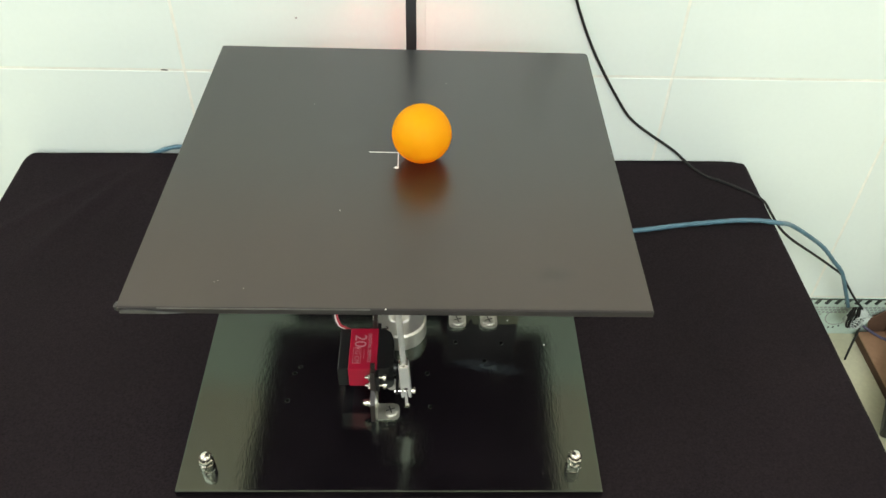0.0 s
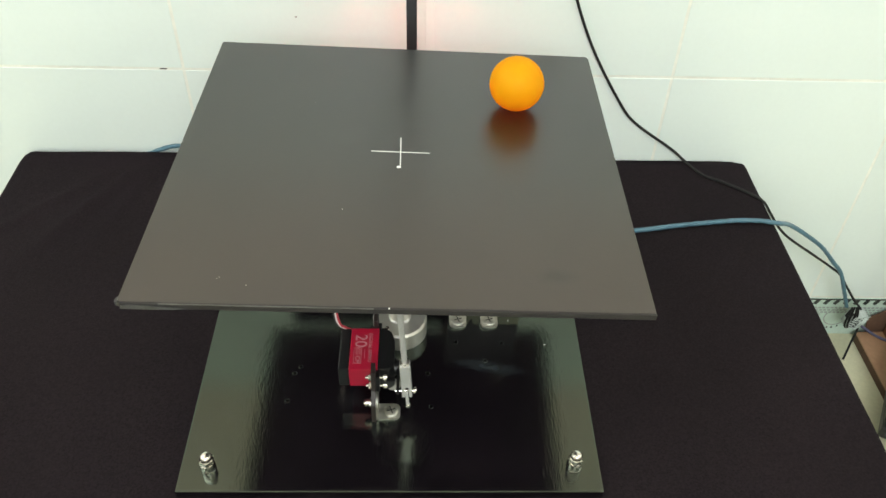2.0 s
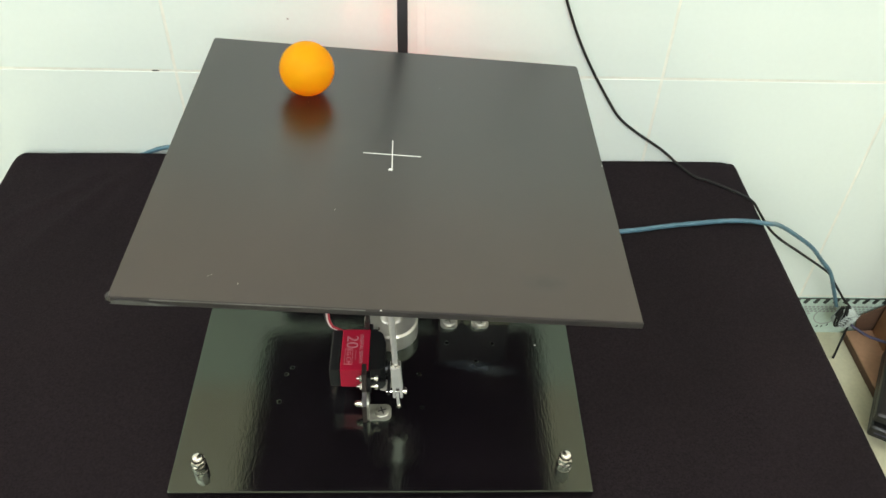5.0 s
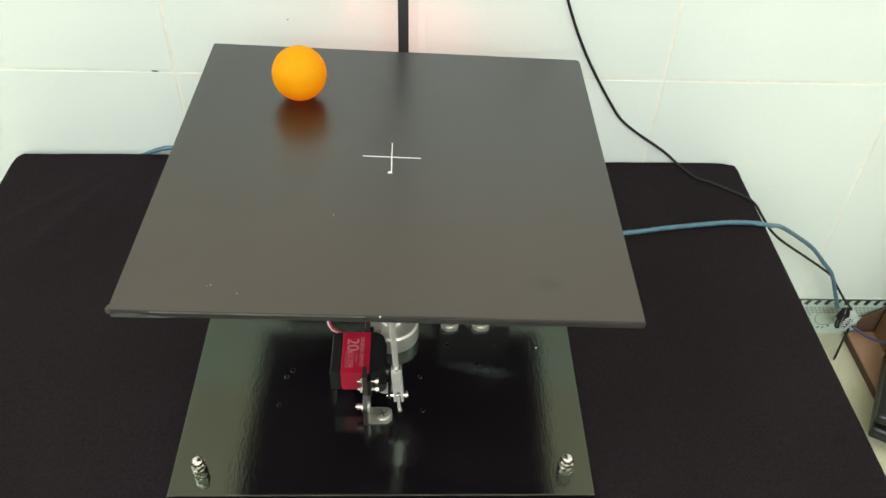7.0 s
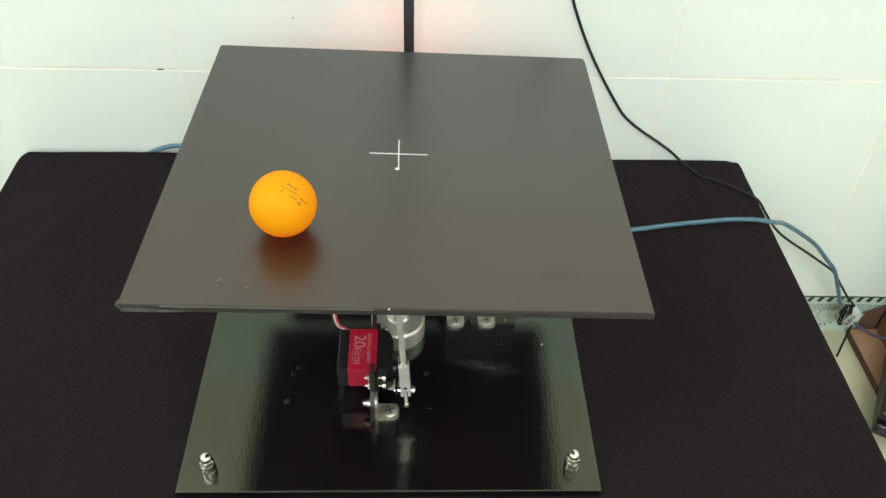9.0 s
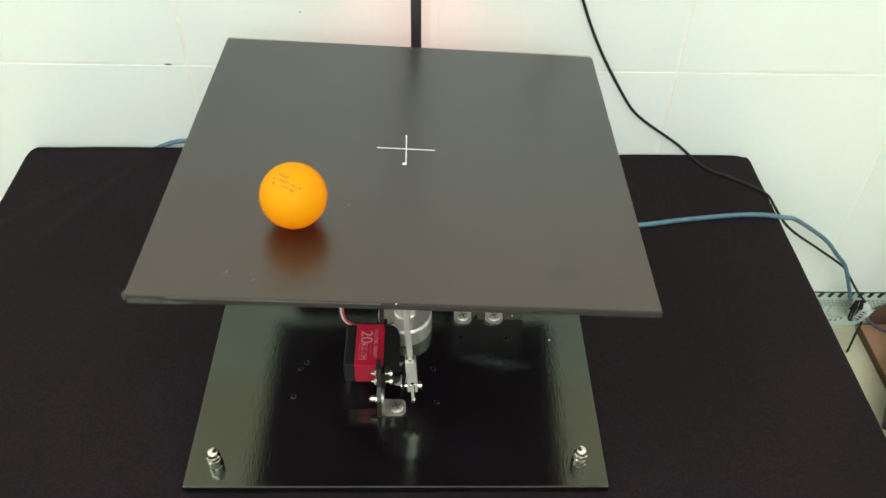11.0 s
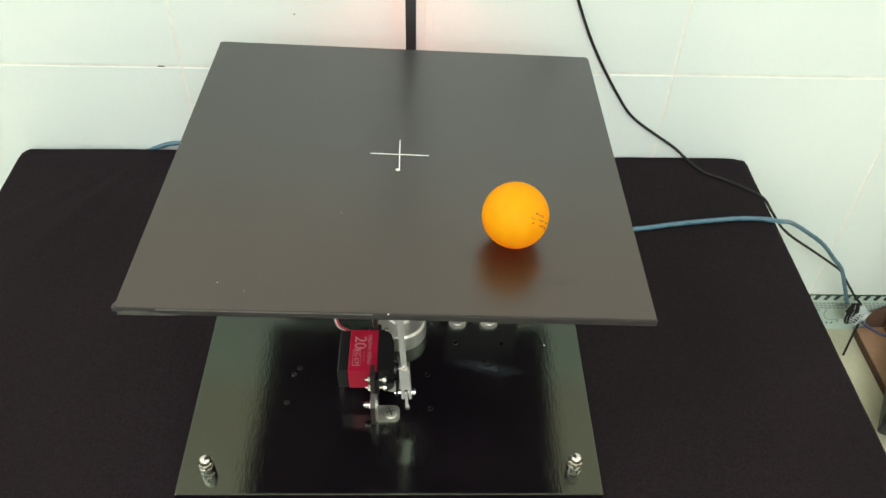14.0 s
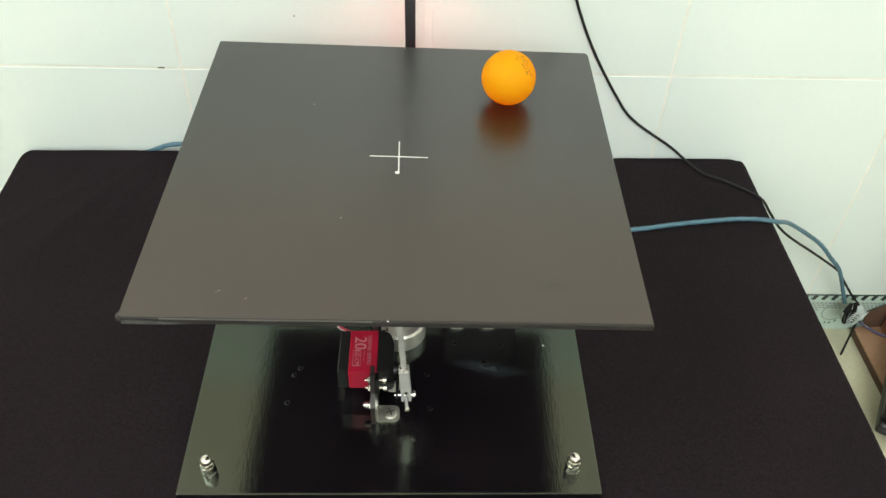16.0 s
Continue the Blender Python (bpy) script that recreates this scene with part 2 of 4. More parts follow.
def turned(profile, n=24, bm=None, m=Matrix()):
    """A solid of revolution about z from (radius, height) pairs."""
    bm = bm or bmesh.new()
    rings = []
    for r, z in profile:
        rings.append([bm.verts.new(m @ Vector((r * math.cos(2 * math.pi * i / n), r * math.sin(2 * math.pi * i / n), z))) for i in range(n)])
    for p, q in zip(rings, rings[1:]):
        for i in range(n):
            bm.faces.new((p[i], p[(i + 1) % n], q[(i + 1) % n], q[i]))
    bm.faces.new(rings[0][::-1])
    bm.faces.new(rings[-1])
    return bm


def slab(outline, h0, h1, axis="z", bevel=0.0):
    """A flat piece cut to an outline and raised from h0 to h1 along an axis."""
    bm = bmesh.new()

    def put(u, v, h):
        return {"z": (u, v, h), "x": (h, u, v), "y": (u, h, v)}[axis]

    lo = [bm.verts.new(put(u, v, h0)) for u, v in outline]
    hi = [bm.verts.new(put(u, v, h1)) for u, v in outline]
    bm.faces.new(lo[::-1])
    bm.faces.new(hi)
    k = len(outline)
    for i in range(k):
        bm.faces.new((lo[i], lo[(i + 1) % k], hi[(i + 1) % k], hi[i]))
    bmesh.ops.recalc_face_normals(bm, faces=bm.faces[:])
    if bevel:
        bmesh.ops.bevel(bm, geom=bm.edges[:], offset=bevel, segments=2, affect="EDGES")
    return bm


def tube(points, r, n=10, steps=8, lobes=0, pitch=0.02):
    """A round cable through the points, smoothed; with lobes it is twisted from strands."""
    pts = [Vector(p) for p in points]
    path = []
    for i in range(len(pts) - 1):
        p0, p1, p2, p3 = pts[max(i - 1, 0)], pts[i], pts[i + 1], pts[min(i + 2, len(pts) - 1)]
        for k in range(steps):
            t = k / steps
            path.append(0.5 * ((2 * p1) + (p2 - p0) * t + (2 * p0 - 5 * p1 + 4 * p2 - p3) * t * t + (3 * p1 - p0 - 3 * p2 + p3) * t ** 3))
    path.append(pts[-1])
    bm = bmesh.new()
    rings, side, run = [], Vector((0.31, 0.2, 0.93)), 0.0
    for i, p in enumerate(path):
        d = (path[min(i + 1, len(path) - 1)] - path[max(i - 1, 0)]).normalized()
        u = (side - d * side.dot(d)).normalized()
        side = u
        v = d.cross(u)
        run += (p - path[max(i - 1, 0)]).length
        rings.append([bm.verts.new(p + r * (1 + (0.06 * math.cos(lobes * (2 * math.pi * k / n - 2 * math.pi * run / pitch)) if lobes else 0)) * (u * math.cos(2 * math.pi * k / n) + v * math.sin(2 * math.pi * k / n))) for k in range(n)])
    for p, q in zip(rings, rings[1:]):
        for i in range(n):
            bm.faces.new((p[i], p[(i + 1) % n], q[(i + 1) % n], q[i]))
    bm.faces.new(rings[0][::-1])
    bm.faces.new(rings[-1])
    return bm


def lettering(name, text, size, material, parent, at, label=""):
    c = bpy.data.curves.new(name, "FONT")
    c.body, c.size, c.align_x, c.align_y, c.extrude = text, size, "CENTER", "CENTER", 0.00008
    tmp = bpy.data.objects.new(name, c)
    me = bpy.data.meshes.new_from_object(tmp)
    bpy.data.objects.remove(tmp)
    me.materials.append(material)
    ob = new(name, me)
    ob.parent = parent
    ob.matrix_basis = at
    if label:
        ob["label"] = label
    return ob


# ---------------------------------------------------------------- the room
def room():
    wall = part("wall_north", box(ROOM_W - 0.1, ROOM_E + 0.1, 0.00035, 0.14, FLOOR - 0.1, CEIL, 0), M_GROUT,
                at=pose(0, WALL_Y, 0, 0, 0, WALL_TURN))
    tagged(wall, "white glazed ceramic tile wall with pale grout joints", "wall", kind="structure")
    tw, gap, z0, th = 0.2378, 0.0030, -0.215, 0.3085
    me = None
    for row in range(4):
        for col in range(-6, 7):
            cx, cz = 0.0264 + (col + 0.5) * tw, z0 + (row + 0.5) * th
            if me is None:
                bm = box(-tw / 2 + gap / 2, tw / 2 - gap / 2, 0, 0.008, -th / 2 + gap / 2, th / 2 - gap / 2, 0.0003, 2)
                t = part("tile", bm, M_TILE, wall, at=pose(cx, 0, cz))
                me = t.data
            else:
                t = new("tile", me)
                t.parent = wall
                t.material_slots[0].link = "OBJECT"
                t.material_slots[0].material = M_TILE_B if row > 1 else M_TILE
                t.matrix_basis = pose(cx, random.uniform(-0.0003, 0.0003), cz, random.uniform(-0.06, 0.06), 0, random.uniform(-0.06, 0.06))
    part("joint_filler", box(0.0264 - 0.0040, 0.0264 + 0.0040, -0.0004, 0.004, z0 + th + 0.002, z0 + 2 * th - 0.002, 0.0003), M_TILE, wall)
    upper = part("plaster", box(ROOM_W - 0.1, ROOM_E + 0.1, 0.0, 0.01, z0 + 4 * th, CEIL), M_PAINT, wall)

    part("tile_chip", slab([(-0.0045, -0.0006), (0.003, -0.0008), (0.0045, 0.0003), (-0.001, 0.0009), (-0.0045, 0.0005)], -0.0004, 0.0005, "y"), M_PHIL, wall, at=pose(-0.2305, 0, 0.0936) @ Matrix.Diagonal((0.8, 1, 0.6, 1)))
    part("tile_chip", slab([(-0.0012, -0.0010), (0.0012, -0.0009), (0.0010, 0.0010), (-0.0011, 0.0009)], -0.0004, 0.0005, "y"), M_GREYPL, wall, at=pose(-0.0972, 0, 0.1511) @ Matrix.Scale(0.8, 4))
    # patterned border course along the foot of the wall
    border = part("baseboard", box(ROOM_W - 0.1, ROOM_E + 0.1, -0.0015, 0.004, FLOOR, z0 - 0.002), M_BORDER,
                  at=pose(0, WALL_Y, 0, 0, 0, WALL_TURN))
    tagged(border, "white ceramic border tiles with black dashes and dotted pattern", "baseboard", kind="structure")
    bm = bmesh.new()
    for i in range(-10, 40):
        x = 0.40 + i * 0.0125
        if x > 0.85:
            continue
        bmesh.ops.create_cube(bm, size=1, matrix=pose(x, -0.0018, z0 - 0.0070, 0, 24, 0) @ Matrix.Diagonal((0.0046, 0.0012, 0.0085, 1)))
    box(0.27, 0.86, -0.0023, -0.0012, z0 - 0.0032, z0 - 0.0019, bm=bm)
    part("dash_row", bm, M_BORDER_D, border, "black slanted glazed dashes")
    bm = bmesh.new()
    for r in range(8):
        for i in range(80):
            x = 0.40 + i * 0.0052 + (r % 2) * 0.0026
            u = (x - 0.40) % 0.2378
            if 0.124 < u < 0.168 and r > 2 or (0.075 < u < 0.2 and r > 4):
                continue
            bmesh.ops.create_cube(bm, size=1, matrix=pose(x, -0.0017, z0 - 0.0175 - r * 0.0042) @ Matrix.Diagonal((0.0034, 0.001, 0.0024, 1)))
    dots = part("dot_rows", bm, M_BORDER_G, border, "grey dotted glaze pattern")
    dots["kind"] = "stuff"
    for k in range(3):
        for dx, dz in ((-0.0062, -0.0012), (-0.0002, -0.0012), (0.0062, 0.0018)):
            x, z = 0.5413 + 0.0055 + dx + (k - 1) * 0.2378, -0.2682 + dz
            part("leaf_mark", slab([(x - 0.0008, z - 0.0016), (x + 0.0008, z - 0.0010), (x + 0.0011, z + 0.0014), (x - 0.0003, z + 0.0017)], -0.0022, -0.0012, "y"), M_BORDER_D, border)
        cx = 0.40 + 0.146 - 0.2378 + k * 0.2378
        bm = tube([(cx + 0.0145 * math.cos(q), -0.0012, z0 - 0.035 + 0.0145 * math.sin(q)) for q in np.linspace(0, 2 * math.pi, 17)], 0.0009, 6, 2)
        part("ring_motif", bm, M_BORDER_G, border)

    fl = part("floor", box(ROOM_W - 0.1, ROOM_E + 0.1, ROOM_S - 0.1, WALL_Y + 0.1, FLOOR - 0.12, FLOOR - 0.004), M_GROUT)
    tagged(fl, "pale cream ceramic floor tiles with thin joints", "floor", kind="structure")
    me, s = None, 0.40
    for i in range(9):
        for j in range(7):
            x, y = ROOM_W + (i + 0.5) * s - 0.06, WALL_Y - (j + 0.5) * s + 0.02
            if me is None:
                t = part("tile", box(-s / 2 + 0.0015, s / 2 - 0.0015, -s / 2 + 0.0015, s / 2 - 0.0015, -0.006, 0, 0.0012, 1), M_FLOOR, fl, at=pose(x, y, FLOOR))
                me = t.data
            else:
                t = new("tile", me)
                t.parent = fl
                t.matrix_basis = pose(x, y, FLOOR)

    c = part("ceiling", box(ROOM_W - 0.1, ROOM_E + 0.1, ROOM_S - 0.1, WALL_Y + 0.2, CEIL, CEIL + 0.1), M_CEIL)
    tagged(c, "plain white painted ceiling", "ceiling", kind="structure")

    def holed(name, m, w, holes, label):
        """A wall panel along local x with rectangular openings (x0, x1, z0, z1)."""
        bm = bmesh.new()
        x = -w / 2
        for a, b, c0, c1 in holes:
            box(x, a, 0, 0.12, FLOOR - 0.1, CEIL, bm=bm)
            box(a, b, 0, 0.12, FLOOR - 0.1, c0, bm=bm)
            box(a, b, 0, 0.12, c1, CEIL, bm=bm)
            x = b
        box(x, w / 2, 0, 0.12, FLOOR - 0.1, CEIL, bm=bm)
        return tagged(part(name, bm, M_PAINT, at=m), label, "wall", kind="structure")

    # unseen walls, with openings assumed where the added area lamps stand
    holed("wall_south", pose((ROOM_W + ROOM_E) / 2, ROOM_S, 0, 0, 0, 180), ROOM_E - ROOM_W + 0.2, [(-0.85, 0.65, 1.35, 2.45)],
          "unseen plain white plastered wall with an opening added for light")
    holed("wall_west", pose(ROOM_W, (ROOM_S + WALL_Y) / 2, 0, 0, 0, 90), WALL_Y - ROOM_S + 0.2, [(-0.02, 1.28, 1.35, 2.45)],
          "unseen plain white plastered wall with an opening added for light")
    holed("wall_east", pose(ROOM_E, (ROOM_S + WALL_Y) / 2, 0, 0, 0, -90), WALL_Y - ROOM_S + 0.2, [(-1.28, 0.02, 1.35, 2.45)],
          "unseen plain white plastered wall with an opening added for light")


# ---------------------------------------------------------------- table and cloth
def table():
    t = new("low_table")
    t.location = (0, 0, FLOOR)
    tagged(t, "low wooden table hidden under a black cloth against the wall", "table")
    h = TOP - FLOOR - 0.003
    x0, x1, y0, y1 = -0.388, 0.357, -0.32, 0.233
    part("tabletop", box(x0, x1, y0, y1, h - 0.022, h, 0.004), M_WOOD, t)
    for x in (x0 + 0.04, x1 - 0.04):
        for y in (y0 + 0.04, y1 - 0.04):
            part("leg", box(x - 0.02, x + 0.02, y - 0.02, y + 0.02, 0, h - 0.022, 0.003), M_WOOD, t)

    # the cloth: a top sheet with rounded edges that hangs down on three sides
    bm = bmesh.new()
    nu, nv = 150, 110

    def fold(s, edge0, edge1, r=0.006):
        """Distance along the cloth to (position, drop) round the edges."""
        out = 0.0
        if s < edge0:
            out, base, sign = edge0 - s, edge0, -1
        elif s > edge1:
            out, base, sign = s - edge1, edge1, 1
        else:
            return s, 0.0
        a = min(out / r, math.pi / 2)
        return base + sign * r * math.sin(a), r * (1 - math.cos(a)) + max(out - r * math.pi / 2, 0)

    grid = []
    us = [-0.62 + 1.22 * i / nu for i in range(nu + 1)]
    for k in range(-3, 4):
        us += [-0.388 + k * 0.003, 0.359 + k * 0.003]
    us = sorted(us)
    vs = sorted([-0.52 + 0.76 * j / nv for j in range(nv + 1)] + [-0.32 + k * 0.003 for k in range(-3, 4)])
    for v in vs:
        row = []
        for u in us:
            skew = 0.028 * (0.24 - v) * (1 if u > 0 else 0)
            x, dx = fold(u, -0.3915, 0.3582)
            y, dy = fold(v, -0.32, 0.30)
            y = min(y, 0.2425)
            drop = min(max(dx, dy), TOP - FLOOR - 0.006)
            wob = noise.noise(Vector((u * 5, v * 5, 3.1)))
            z = TOP - drop - (0.002 * max(0, 1 - math.hypot(max(0, u + 0.3915), 0.2425 - min(v, 0.2425)) / 0.010) if u < 0 else 0.003 * max(0, 1 - math.hypot(max(0, 0.358 - u), 0.2425 - min(v, 0.2425)) / 0.011)) + 0.0006 * wob + 0.0004 * noise.noise(Vector((u * 30, v * 30, 1.2)))
            fade = max(0, min(1, (v - 0.06) / 0.1)) * max(0, min(1, (0.238 - v) / 0.03))
            for at, lean, tall, wide in ((-0.262, 0.55, 0.0040, 0.006), (-0.275, 0.95, 0.0028, 0.005), (-0.255, 0.25, 0.0022, 0.005)):
                z += 1.4 * tall * math.exp(-(((u - at) - lean * (v - 0.235)) / wide) ** 2) * fade
            if drop < 0.006 and v > 0.2:
                z += 0.0045 * max(0, (v - 0.215) / 0.025) ** 2 * (1.3 + 0.5 * noise.noise(Vector((u * 7, 4.4, 0)))) * (lambda s: s * s * (3 - 2 * s))(min(1, max(0, (u + 0.3995) / 0.016))) * (1 if u < -0.15 else 0.35)
            if drop > 0.02:
                if dx >= dy:
                    x += 0.012 * (drop / 0.27) * (1.2 + math.sin(v * 38 + 2 * wob)) * (1 if u > 0 else -1) * (0.5 if u > 0 else 1)
                else:
                    y -= 0.012 * (drop / 0.27) * (1.2 + math.sin(u * 33 + 2 * wob))
            row.append(bm.verts.new((x + skew, y, z)))
        grid.append(row)
    for a, b in zip(grid, grid[1:]):
        for i in range(len(us) - 1):
            bm.faces.new((a[i], a[i + 1], b[i + 1], b[i]))
    cloth = part("tablecloth", bm, M_CLOTH, smooth=True)
    mod = cloth.modifiers.new("thickness", "SOLIDIFY")
    mod.thickness, mod.offset = 0.0008, -1
    tagged(cloth, "plain black fabric tablecloth draped over the low table", "tablecloth")


# ---------------------------------------------------------------- the balancing machine
def screw_head(parent, x, y, z, r=0.0048, m=None, name="screw"):
    m = m or pose(x, y, z)
    s = part(name, turned([(r, 0), (r, 0.0008), (r * 0.85, 0.0017), (r * 0.5, 0.0022), (0.0004, 0.0023)], 20), M_ZINC, parent, smooth=False, at=m)
    bm = box(-r * 0.6, r * 0.6, -0.0004, 0.0004, 0.0017, 0.0024)
    box(-0.0004, 0.0004, -r * 0.6, r * 0.6, 0.00172, 0.00242, bm=bm)
    part("recess", bm, M_PHIL, s, "dark cross recess")
    return s


def angle_bracket(parent, m, leg=0.022):
    """A small pressed angle: foot towards +x from the face x = 0, upright leg along z."""
    w, t = 0.0072, 0.0016
    q = 0.0046     # corner radius
    pts = [(0, -w)] + [(0.0178 - q + q * math.sin(a), -w + q - q * math.cos(a)) for a in np.linspace(0, math.pi / 2, 6)]
    pts += [(0.0178 - q + q * math.cos(a), w - q + q * math.sin(a)) for a in np.linspace(0, math.pi / 2, 6)] + [(0, w)]
    b = part("angle_bracket", slab(pts, 0.0001, t), M_ZINC, parent, "bright zinc-plated angle bracket", at=m)
    pts = [(-w, 0.0), (w, 0.0)] + [(w * math.cos(a), leg - w + w * math.sin(a)) for a in np.linspace(0.0, math.pi, 11)]
    part("bracket_leg", slab(pts, 0, t, "x"), M_ZINC, b)
    screw_head(b, 0, 0, 0, 0.0056, pose(0.0108, 0, t, 0, 0, 20))
    return b


def servo_unit(parent, m, lift=0.0, back=0.0, foot=1, board=M_BROWN, feet=((-0.0855),), board_y=(-0.094, -0.022)):
    """A hobby motor on an upright board, lying flat, shaft along +x, with its feet. Returns nothing."""
    z0, z1, y0, y1 = 0.018 + lift, 0.038 + lift, -0.0738, -0.0345
    s = part("servo_motor", box(-0.0410, -0.0330, y0, y1, z0, z1, 0.0012), M_BLACKPL, parent, "black and red hobby servo motor", at=m @ pose(back, 0, 0))
    part("red_case", box(-0.0330, -0.0116, y0 - 0.0002, y1 + 0.0002, z0 - 0.0002, z1 + 0.0002, 0.0006), M_RED, s, "red metal middle case")
    # gear end with a rounded nose
    ymid = (y0 + y1) / 2
    pts = [(-0.0116, y0), (-0.003, y0), (0.0005, y0 + 0.004), (0.0005, y1 - 0.012), (-0.002, y1 - 0.003), (-0.006, y1), (-0.0116, y1)]
    part("gear_case", slab(pts, z0, z1, "z", 0.0006), M_BLACKPL, s)
    for y in (y0 - 0.0035, y1 + 0.0035):
        part("mounting_ear", box(-0.0128, -0.0100, y - 0.0036, y + 0.0036, z0 + 0.001, z1 - 0.001, 0.0005), M_BLACKPL, s)
        for dz in (0.0052, 0.0148):
            bolt = part("bolt", rod((-0.0205, y, z0 + dz), (-0.0045, y, z0 + dz), 0.0013, n=10), M_STEEL, s)
            part("bolt_head", rod((-0.0072, y, z0 + dz), (-0.0046, y, z0 + dz), 0.0028, n=14, bevel=0.0004), M_STEEL, bolt)
            part("nut", rod((-0.0182, y, z0 + dz), (-0.0160, y, z0 + dz), 0.0029, n=6), M_STEEL, bolt)
    shaft = (-0.0638, 0.028 + lift)
    part("shaft_boss", rod((0.0003, shaft[0], shaft[1]), (0.0026, shaft[0], shaft[1]), 0.0065, n=20, bevel=0.0006), M_BLACKPL, s)
    part("front_disc", rod((0.0000, y0 - 0.0030, z0 + 0.0038), (0.0000, y0 - 0.0002, z0 + 0.0038), 0.0058, n=24, bevel=0.0005), M_GREYPL, s, "pale grey front disc")
    part("gear_nose", slab([(-0.0072, z0 + 0.0062), (-0.0040, z0 + 0.0012), (-0.0006, z0 + 0.0034), (0.0012, z0 + 0.0072), (0.0012, z0 + 0.0115), (-0.0072, z0 + 0.0115)], y0 - 0.0042, y0 - 0.0001, "y", 0.0004), M_BLACKPL, s)
    # lettering on the upper face of the red case
    lettering("lettering", "20", 0.0128, M_LETTER, s, pose(-0.0254, ymid + 0.0072, z1 + 0.0003, 0, 0, -90), "pale printed numeral twenty")
    lettering("lettering", "KG CM", 0.0050, M_LETTER, s, pose(-0.0271, ymid - 0.0070, z1 + 0.0003, 0, 0, -90))
    lettering("lettering", "DIGITAL SERVO", 0.0040, M_LETTER, s, pose(-0.0180, ymid + 0.0006, z1 + 0.0003, 0, 0, -90))
    bm = bmesh.new()
    for a, b, c, d in ((-0.0301, -0.0298, -0.0146, 0.0002), (-0.0244, -0.0241, -0.0146, 0.0002), (-0.0301, -0.0241, -0.0146, -0.0143), (-0.0301, -0.0241, -0.0001, 0.0002),
                       (-0.0220, -0.0217, -0.010, -0.001)):
        box(a, b, ymid + c, ymid + d, z1 + 0.0002, z1 + 0.0005, bm=bm)
    part("label_frame", bm, M_LETTER, s)
    # upright mounting board, open where the motor passes
    f, r = board_y
    top = 0.046 + lift
    pts = [(f, 0), (f, 0.02), (f + 0.008, 0.027), (f + 0.010, top), (y0 - 0.0006, top), (y0 - 0.0006, z0 - 0.0006), (y1 + 0.0006, z0 - 0.0006),
           (y1 + 0.0006, top), (r, top), (r, 0)]
    if back:
        pts = [(f, 0), (f, top), (r, top), (r, 0)]
    b = part("mounting_board", slab(pts, -0.0160, -0.0128, "x"), board, parent, at=m)
    side = -0.0127 if foot > 0 else -0.0161
    for y in feet:
        a = angle_bracket(b, pose(side, y, 0) if foot > 0 else pose(side, y, 0, 0, 0, 180))
        if foot > 0:
            part("bolt", rod((-0.0095, 0, 0.0125), (0.0022, 0, 0.0125), 0.0015, n=10), M_STEEL, a)
        if foot < 0:
            screw_head(a, 0, 0, 0, 0.0040, pose(0.0016, 0, 0.0145, 0, 90, 0))
        if foot > 0:
            k = part("bolt_head", rod((-0.0085, 0, 0.0125), (-0.0034, 0, 0.0125), 0.0026, n=14, bevel=0.0004), M_STEEL, a)
            part("washer", rod((-0.0046, 0, 0.0125), (-0.0034, 0, 0.0125), 0.0042, n=18), M_STEEL, a)
    return s


HORN = 0.024
LINKS = (0.1413, 0.1125)     # push rod lengths, front and side
UNITS = []      # horn, link and their geometry, for the motion


